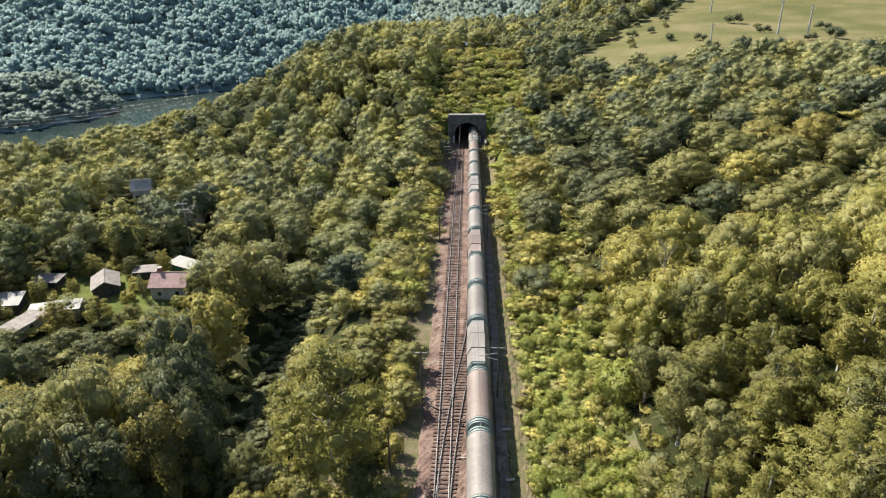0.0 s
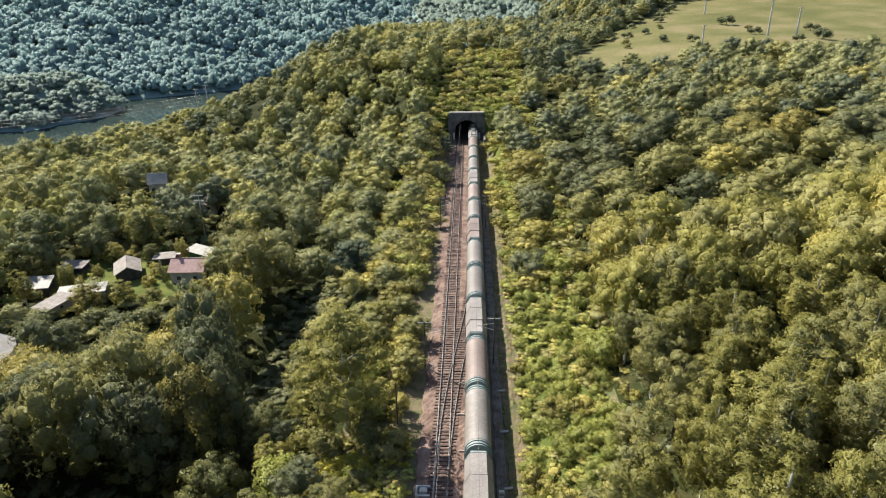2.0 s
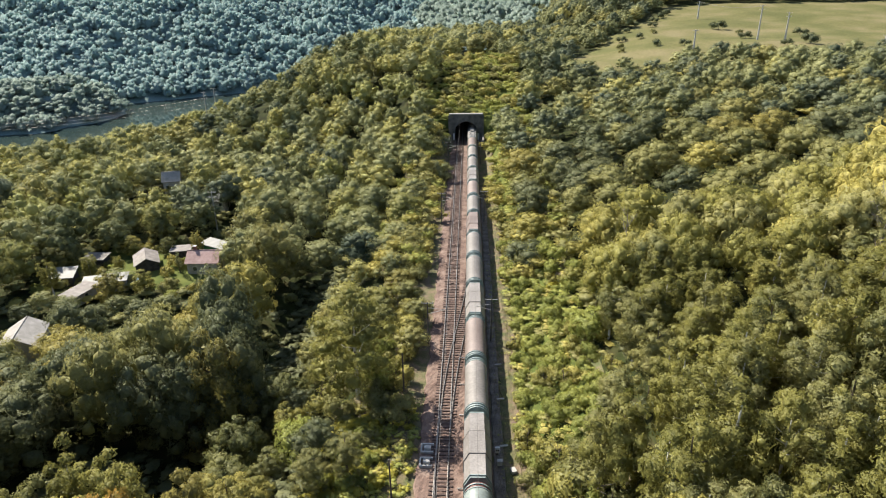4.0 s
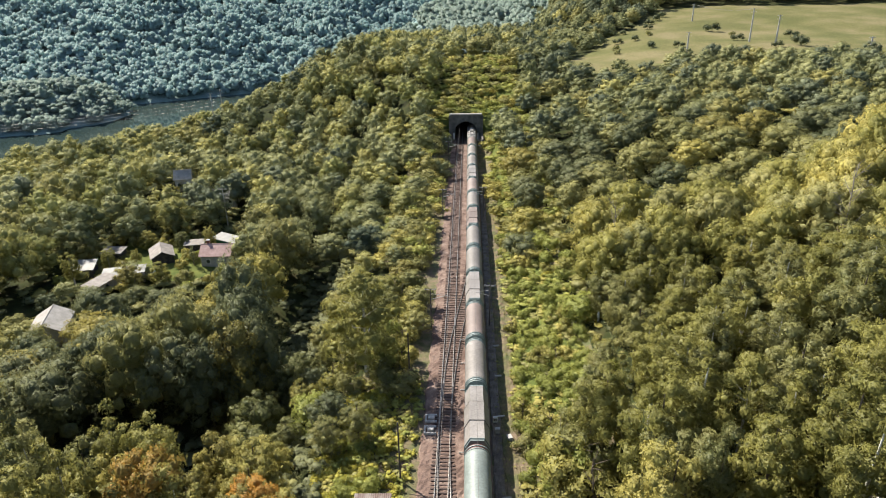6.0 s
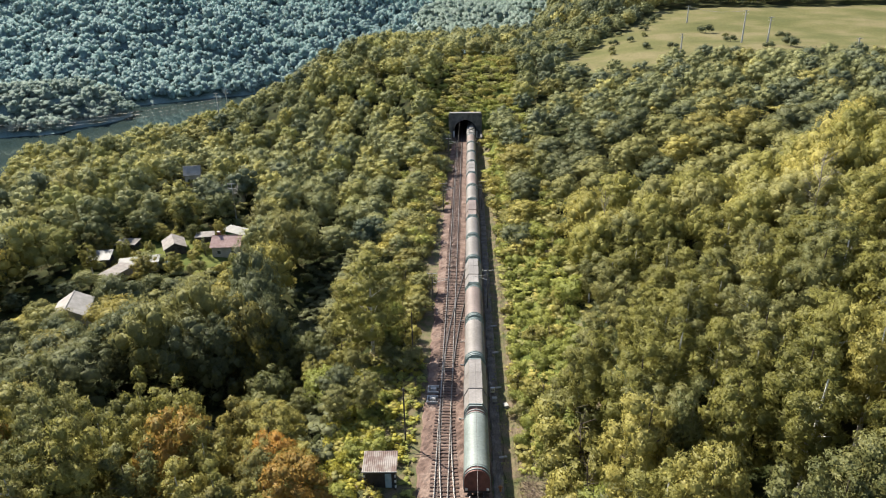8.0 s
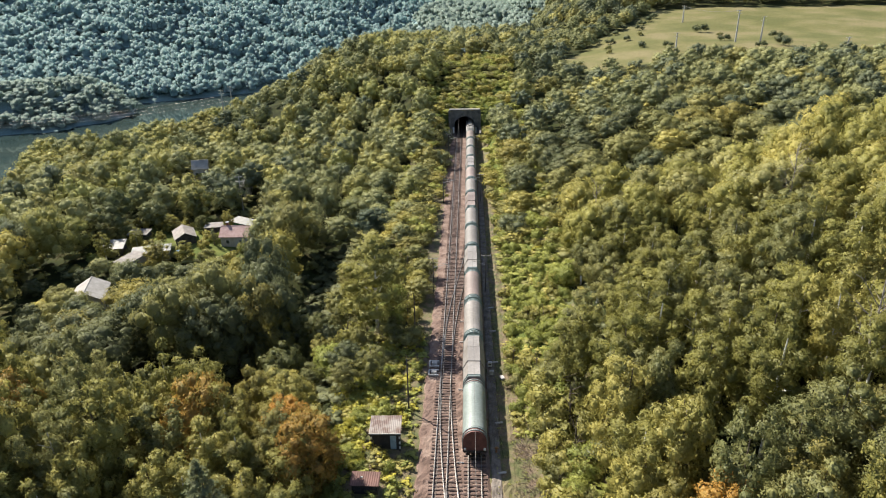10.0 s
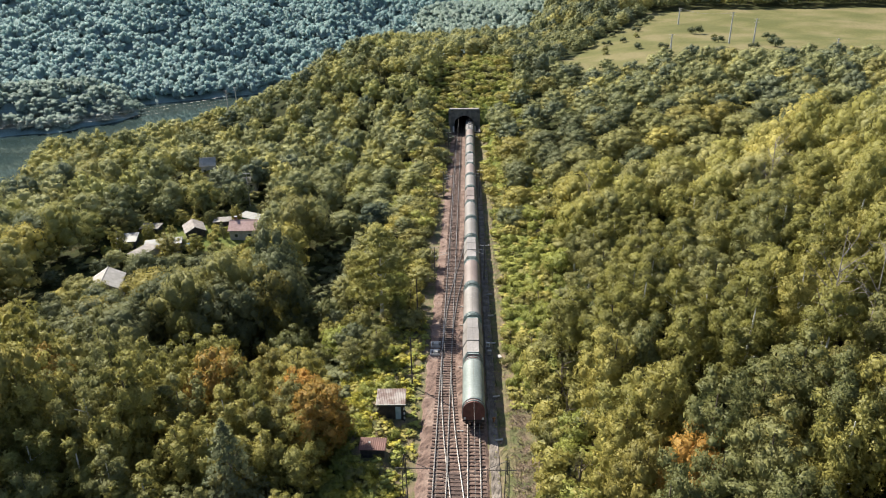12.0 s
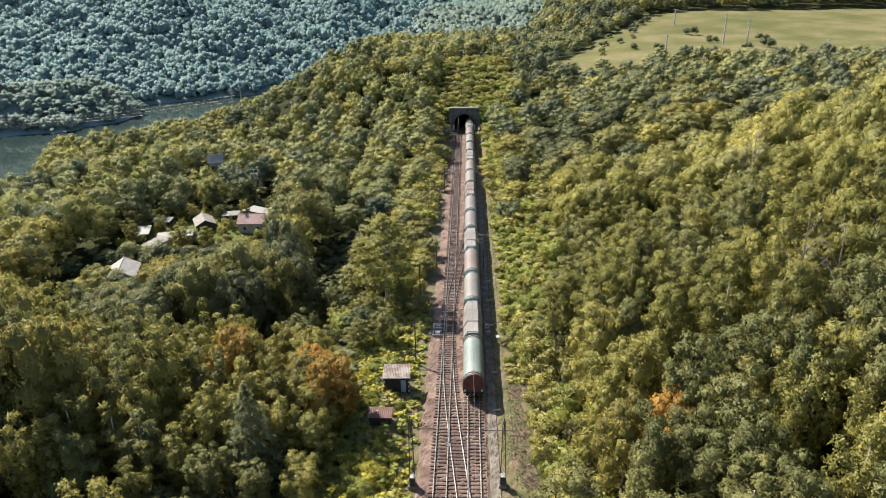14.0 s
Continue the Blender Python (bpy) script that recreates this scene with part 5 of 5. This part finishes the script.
def house(name, x, y, rz, w, d, wall_h, roof_h, wallmat, roofmat, label, flat=False, chimney=False, windows=2, drop=0.1, lean=0.25):
    """A small garden house: w along its eaves, d deep; gabled, or with a flat falling roof."""
    g = float(land(x, y))
    hs = thing(name, x, y, g - drop, rz, label, "house", "garden houses")
    bm = fresh()
    box(bm, -w / 2, w / 2, -d / 2, d / 2, -0.8, wall_h)
    if not flat:
        for sx in (-w / 2, w / 2):
            a = [bm.verts.new(p) for p in ((sx, -d / 2, wall_h), (sx, d / 2, wall_h), (sx, 0, wall_h + roof_h * 0.92))]
            bm.faces.new(a)
    part("wall", bm, wallmat, hs)
    o = 0.35
    if flat:
        bm = fresh()
        box(bm, -w / 2 - o, w / 2 + o, -d / 2 - o, d / 2 + o, wall_h + 0.004, wall_h + 0.16, 0.03)
        bmesh.ops.rotate(bm, cent=(0, 0, wall_h), matrix=Matrix.Rotation(math.atan(lean / d), 3, "X"), verts=bm.verts)
        bmesh.ops.translate(bm, vec=(0, 0, lean / 2 + 0.02), verts=bm.verts)
        part("roof", bm, roofmat, hs)
    else:
        for sy in (-1, 1):
            bm = fresh()
            e = (d / 2 + o, wall_h - roof_h * 2 * o / d)
            p = [(-w / 2 - o, 0, wall_h + roof_h), (w / 2 + o, 0, wall_h + roof_h), (w / 2 + o, sy * e[0], e[1]), (-w / 2 - o, sy * e[0], e[1])]
            lo = [bm.verts.new(q) for q in p]
            hi = [bm.verts.new((q[0], q[1], q[2] + 0.14)) for q in p]
            bm.faces.new(hi if sy < 0 else hi[::-1]), bm.faces.new(lo[::-1] if sy < 0 else lo)
            for i in range(4):
                bm.faces.new((lo[i], lo[(i + 1) % 4], hi[(i + 1) % 4], hi[i]))
            part("roof_slope", bm, roofmat, hs)
        bm = fresh()
        rod(bm, (-w / 2 - o, 0, wall_h + roof_h + 0.13), (w / 2 + o, 0, wall_h + roof_h + 0.13), 0.10)
        part("ridge", bm, roofmat, hs)
    if chimney:
        bm = fresh()
        box(bm, -w * 0.32 - 0.3, -w * 0.32 + 0.3, 0.1, 0.7, wall_h, wall_h + roof_h + 0.9, 0.03)
        ch = part("chimney", bm, BRICKRED, hs, "red brick chimney")
        bm = fresh()
        box(bm, -w * 0.32 - 0.38, -w * 0.32 + 0.38, 0.02, 0.78, wall_h + roof_h + 0.903, wall_h + roof_h + 1.0)
        part("cap", bm, CONCRETE, ch)
    for k in range(windows):
        wx = -w / 2 + w * (k + 0.5) / windows
        bm = fresh()
        box(bm, wx - 0.5, wx + 0.5, -d / 2 - 0.05, -d / 2 - 0.003, 0.9, 1.95, 0.01)
        wn = part("window", bm, WHITE, hs, "white framed window")
        bm = fresh()
        box(bm, wx - 0.42, wx + 0.42, -d / 2 - 0.065, -d / 2 - 0.052, 0.98, 1.87)
        part("pane", bm, GLASS, wn)
    bm = fresh()
    box(bm, w / 2 + 0.003, w / 2 + 0.05, -0.45, 0.45, 0.0, 1.95, 0.01)
    part("door", bm, TARBOARD, hs)
    return hs


house("garden_house", -58.3, 150.0, 2, 6.6, 5.0, 2.9, 1.7, RENDERWALL, PINKTILE, "small white rendered house with a faded pink tiled roof", chimney=True)
house("garden_shed", -59.0, 158.4, -28, 7.4, 2.9, 2.5, 0.3, GREENWALL, PALESHEET, "long dark green shed with a pale sheet roof", flat=True, windows=0)
house("summer_house", -72.0, 150.8, -62, 6.4, 4.6, 2.0, 1.2, TARBOARD, GREYSHEET, "brown garden cabin with a low grey gable roof", windows=1)
house("garden_shed", -66.0, 155.5, 10, 4.0, 2.4, 2.0, 0.3, TARBOARD, GREYSHEET, "dark garden shed with a flat felt roof", flat=True, windows=0)
house("garden_shed", -85.2, 141.8, 10, 4.4, 3.2, 2.2, 0.3, TARBOARD, PALESHEET, "dark shed with a pale sloping roof beside a hedge", flat=True, windows=0, lean=0.9)
house("garden_shed", -84.0, 152.0, 0, 4.5, 3.0, 2.1, 0.3, TARBOARD, GREYSHEET, "low shed with a worn grey roof under trees", flat=True, windows=1)
house("garden_workshop", -75.0, 139.4, 18, 8.0, 3.2, 2.4, 0.3, RENDERWALL, PALESHEET, "long pale workshop with a flat sheet roof", flat=True, windows=2)
house("garden_workshop", -77.6, 134.4, 75, 6.2, 3.0, 2.2, 0.3, RENDERWALL, GREYSHEET, "grey roofed workshop wing among bushes", flat=True, windows=1)
house("garden_house", -76.5, 115.5, 108, 7.6, 5.8, 3.6, 1.7, RENDERWALL, PALEROOF, "pale gabled house with a light sheet roof among trees", windows=2)
house("garden_house", -82.0, 190.0, 15, 4.2, 3.6, 3.2, 1.9, RENDERWALL, PALEROOF, "white house with a pale gabled roof in the wood", windows=2)
house("garden_house", -69.0, 186.0, 8, 6.0, 4.5, 2.6, 1.8, RENDERWALL, PALESHEET, "small pale house half hidden by trees", windows=2)
bm = fresh()
box(bm, -71.6, -69.8, 141.6, 143.6, float(land(-70.6, 142.6)) - 0.1, float(land(-70.6, 142.6)) + 0.7, 0.15)
solid("covered_pile", bm, BLUETARP, "garden pile under a blue tarpaulin", "tarpaulin")

# hedge, cypress and garden bushes
for k in range(16):
    t = k / 15
    x, y = -83.2 + 1.6 * t + 0.8 * math.sin(9 * t), 155 - 19 * t
    plant(LOW[1 if k % 3 else 3], x, y, float(land(x, y)) - 0.2, random.uniform(0.55, 0.75), random.uniform(0, 360), "hedge_bush", "hedge", "garden hedge")
for x, y, k, sc in ((-75, 157, 1, 0.8), (-79, 150, 0, 0.7), (-66, 146.5, 1, 0.9), (-64.5, 151, 0, 1.0), (-68, 141, 3, 0.9), (-61, 153, 1, 0.8), (-70, 160, 0, 1.1),
                    (-77, 145, 0, 0.6), (-63, 139, 3, 0.9), (-81, 147, 1, 0.7), (-57, 141, 1, 1.0), (-73, 145, 2, 0.6)):
    plant(LOW[k], x, y, float(land(x, y)) - 0.15, sc, random.uniform(0, 360), "garden_bush", "bush", "garden bushes")
plant(("poplar", "spruce", 6.0, 1.0, 900, 0.26, 41), -63.4, 147.8, float(land(-63.4, 147.8)) - 0.1, 0.85, 0, "cypress", "tree")
plant(BIG[2], -62.5, 156.5, float(land(-62.5, 156.5)) - 0.1, 0.5, 40, "fruit_tree", "tree")
plant(BIG[0], -73.5, 163.0, float(land(-73.5, 163)) - 0.1, 0.62, 80, "fruit_tree", "tree")

rngh = np.random.default_rng(9)
for k in range(80):
    x, y = rngh.uniform(-90, -50), rngh.uniform(137, 168)
    if any(math.hypot(x - a, y - b) < 4.2 for a, b in ((-58.3, 150), (-59, 158.4), (-72, 150.8), (-66, 155.5), (-85.2, 141.8), (-84, 152), (-75, 139.4), (-77.6, 134.4))) or (-80 < x < -62 and 142 < y < 150):
        continue
    plant(LOW[int(rngh.choice([0, 1, 1, 3]))], x, y, float(land(x, y)) - 0.2, rngh.uniform(0.6, 1.25), rngh.uniform(0, 360), "garden_bush", "bush", "garden bushes")

# ---- pasture ----
for px, py, sc in ((117.5, 352, 1.9), (135, 298, 2.0), (143, 325, 1.5), (80, 318, 1.3), (90, 312, 1.3), (104, 285, 0.9), (124, 293, 1.3), (118, 320, 1.4),
                   (78, 340, 1.2), (77, 362, 1.1), (75, 275, 0.8), (122, 338, 0.8), (128, 276, 0.9), (84, 376, 1.3), (96, 388, 1.3), (66, 325, 1.0), (70, 340, 1.2), (87, 352, 1.0), (91, 370, 1.2), (102, 397, 1.4), (108, 408, 1.5), (64, 312, 0.9)):
    plant(("shrub", "beech", 2.6, 2.2, 500, 0.42, 42) if sc > 1.05 else LOW[3], px, py, float(land(px, py)) - 0.15, sc * 0.95, px * 7 % 360, "pasture_bush", "bush", "bushes on the pasture")


def concrete_pole(x, y, h, r=0.42):
    p = thing("power_pole", x, y, float(land(x, y)) - 0.3, 0, "pale tapered concrete power pole on the slope", "power pole", "power poles")
    bm = fresh()
    rod(bm, (0, 0, 0), (0, 0, h), r, r * 0.57, 8)
    part("pole", bm, CONCRETE, p)
    bm = fresh()
    for z in (h - 0.3, h - 1.6):
        box(bm, -1.1, 1.1, -0.07, 0.07, z - 0.07, z + 0.07)
        for sx in (-1.0, 0, 1.0):
            rod(bm, (sx, 0, z + 0.07), (sx, 0, z + 0.3), 0.05)
    part("crossarm", bm, CONCRETE, p)
    return p


POLES = [(120.3, 313, 14.0), (128.5, 306, 11.5), (90, 300, 8.0), (143, 263, 8.0), (118, 385, 9.0)]
for x, y, h in POLES:
    concrete_pole(x, y, h)
tops = [(x, y, float(land(x, y)) + h - 0.6) for x, y, h in POLES]
for dx in (-1.0, 0, 1.0):
    a, b = tops[0], tops[4]
    cable("power_line", [(a[0] + dx, a[1], a[2])] + [(a[0] + (b[0] - a[0]) * t + dx, a[1] + (b[1] - a[1]) * t, a[2] + (b[2] - a[2]) * t - 6 * t * (1 - t)) for t in np.linspace(0.1, 1, 9)],
          0.02, "thin overhead power line across the pasture", "wire")
for x, y in ((-104, 284), (-107.5, 282), (-64, 172)):
    concrete_pole(x, y, 15 if x < -90 else 11, 0.3 if x < -90 else 0.16)
for k in range(3):
    z = 6.0 - k * 1.3
    cable("power_line", [(-106 - t * 250, 284 + t * 20, z - t * 12 - 30 * t * (1 - t)) for t in np.linspace(0, 1, 15)], 0.035, "sagging power line above the valley", "wire")


# ---- bushes, weeds and brushwood along the line ----
rng = np.random.default_rng(21)
for y in np.arange(36, 150, 2.4):
    for x0, x1, step in ((6.6, 17.5 if 78 < y < 128 else 11.0, 2.4), (-13.0, -8.3, 2.4 if not 38 < y < 90 else 50)):
        for x in np.arange(x0, x1, step):
            px, py = x + rng.uniform(-0.9, 0.9), y + rng.uniform(-0.9, 0.9)
            if -15 < px < -8.4 and 55 < py < 69:
                continue
            if px > 0 and 42 < py < 67 and px < 8.4:
                k = 5
            elif px < 0 and 40 < py < 90:
                k = 4 if rng.uniform() < 0.55 else int(rng.choice([0, 2, 3]))
            elif px > 0 and 78 < py < 128:
                k = int(rng.choice([0, 2, 4, 1], p=[0.48, 0.34, 0.02, 0.16]))
            else:
                k = int(rng.choice([0, 1, 2, 3], p=[0.25, 0.4, 0.1, 0.25]))
            if rng.uniform() < 0.12:
                continue
            sc = rng.uniform(0.6, 1.15) * (1.25 if py > 130 else 1.0)
            name, cat, grp = (("weed_clump", "weeds", "tall weeds by the line") if k == 4 else ("brushwood", "brush", "dry brush by the path") if k == 5
                              else ("bush", "bush", "bushes along the line"))
            plant(LOW[k], px, py, float(land(px, py)) - 0.25, sc, rng.uniform(0, 360), name, cat, grp)
for y in np.arange(42.5, 66.5, 1.15):
    for x in (6.2, 7.1, 8.0):
        px, py = x + rng.uniform(-0.5, 0.5), y + rng.uniform(-0.5, 0.5)
        plant(LOW[5], px, py, float(land(px, py)) - 0.3, rng.uniform(0.6, 1.0), rng.uniform(0, 360), "brushwood", "brush", "dry brush by the path")
for y in np.arange(40, 88, 1.75):
    for x in np.arange(-17.5, -8.6, 1.75):
        px, py = x + rng.uniform(-0.7, 0.7), y + rng.uniform(-0.7, 0.7)
        if -14.6 < px < -8.0 and (54.8 < py < 60.0 or 62.7 < py < 68.1) or -8.9 < px and 50 < py < 70:
            continue
        if px > -13 and not 40 < py < 58 and rng.uniform() < 0.4:
            continue
        k = 4 if rng.uniform() < 0.62 else int(rng.choice([0, 2]))
        plant(LOW[k], px, py, float(land(px, py)) - 0.3, rng.uniform(0.6, 1.0) * (0.7 if px > -11 else 1.1), rng.uniform(0, 360), "weed_clump", "weeds", "tall weeds by the line")

# single trees that stand out
for spec, x, y, h, wide in ((BIG[5], -15.4, 93.2, 17.3, 1.15), (BIG[1], -25.7, 95.5, 9.5, 1.0), (BIG[8], -25.2, 47.5, 13.5, 1.2), (BIG[7], -18.3, 57.5, 11.5, 1.0), (BIG[9], -22.5, 60.5, 11.8, 1.0),
                            (BIG[9], -24.0, 56.0, 11.0, 1.0), (BIG[7], -21.5, 63.0, 10.5, 0.9), (BIG[2], -30.0, 63.5, 13.0, 1.0), (BIG[7], 19.6, 41.6, 12.5, 0.8), (BIG[2], -34.0, 31.5, 16.0, 1.0),
                            (BIG[4], -14.2, 78.5, 7.5, 1.2), (BIG[4], -17.6, 76.5, 7.0, 1.2), (BIG[3], -18.5, 82.5, 6.0, 1.3)):
    plant(spec, x, y, float(land(x, y)) - 0.2, h / spec[2], x * 31 % 360, "tree", "tree", "trees that stand out by the line", wide)

# tall bushes at the foot of the slope behind the brush
rng = np.random.default_rng(78)
for y in np.arange(36, 78, 2.3):
    for x in (9.0, 11.2):
        px, py, k = x + rng.uniform(-0.5, 0.7), y + rng.uniform(-0.8, 0.8), int(rng.choice([0, 1, 1, 3]))
        plant(LOW[k], px, py, float(land(px, py)) - 0.3, rng.uniform(1.0, 1.6) * (1.0 if x < 10 else 1.4), rng.uniform(0, 360), "bush", "bush", "bushes along the line")

# bushy lower edge of the stands above the shaded dells
rng = np.random.default_rng(77)
for y0, x0, x1, h in ((41.5, -78, -29, 7.0),):
    for x in np.arange(x0, x1, 3.6):
        px, py, spec = x + rng.uniform(-1, 1), y0 + rng.uniform(-1.2, 1.2), SEEDED[3 if rng.uniform() < 0.6 else 0][int(rng.integers(3))]
        plant(spec, px, py, float(land(px, py)) - 2.0, h * rng.uniform(0.8, 1.15) / spec[2], rng.uniform(0, 360), "tree", "tree", "bushy edge of the wood", 1.25)

# fruit trees between the garden houses
for px, py, k, h in ((-52.0, 143.0, 9, 6.0), (-53.0, 152.5, 4, 7.0), (-78.0, 157.0, 11, 6.0), (-80.5, 143.5, 6, 7.0), (-69.5, 156.5, 0, 5.5), (-88.0, 146.0, 9, 8.0),
                     (-66.5, 138.0, 13, 6.5), (-71.5, 134.5, 9, 7.5), (-84.5, 136.5, 6, 8.5), (-76.5, 147.8, 2, 4.5)):
    plant(BIG[k], px, py, float(land(px, py)) - 0.2, h / BIG[k][2], px * 37 % 360, "fruit_tree", "tree", "garden trees", 1.25)

# bare dead trees in the stand on the slope
SNAG = material("bleached_dead_wood", [(0.15, 0.13, 0.11), (0.27, 0.24, 0.21)], 3, 0.9, bump=0.4)


def dead_tree(x, y, height, seed):
    """A leafless tree: a trunk and forked limbs."""
    rng = np.random.default_rng(seed)
    ob = thing("dead_tree", x, y, float(land(x, y)) - 0.2, 0, "bare bleached dead tree among leafy birches", "tree", "dead trees")
    bm = fresh()
    rod(bm, (0, 0, -0.4), (0.2, 0.1, height * 0.62), 0.18, 0.09)
    rod(bm, (0.2, 0.1, height * 0.62), (0.1, 0.4, height), 0.09, 0.02, 6)
    part("trunk", bm, SNAG, ob)
    for k in range(12):
        t, a = rng.uniform(0.40, 0.92), k * 2.4
        start = Vector((0.2, 0.1 + 0.3 * t, height * t))
        way = Vector((math.cos(a), math.sin(a), rng.uniform(0.7, 1.5))).normalized()
        tip = start + way * height * rng.uniform(0.14, 0.24) * (1.25 - 0.6 * t)
        bm = fresh()
        rod(bm, start, tip, 0.05, 0.015, 5)
        for q in range(4):
            p = start.lerp(tip, 0.35 + 0.18 * q)
            w = (way + Vector(rng.normal(0, 0.55, 3).tolist())).normalized()
            rod(bm, p, p + w * height * 0.07, 0.024, 0.009, 4)
        part("limb", bm, SNAG, ob)
    return ob


dead_tree(34.5, 53.0, 19.0, 1)
dead_tree(37.2, 51.0, 17.0, 2)
dead_tree(21.0, 108.5, 14.0, 3)
dead_tree(45.0, 92.0, 15.0, 4)
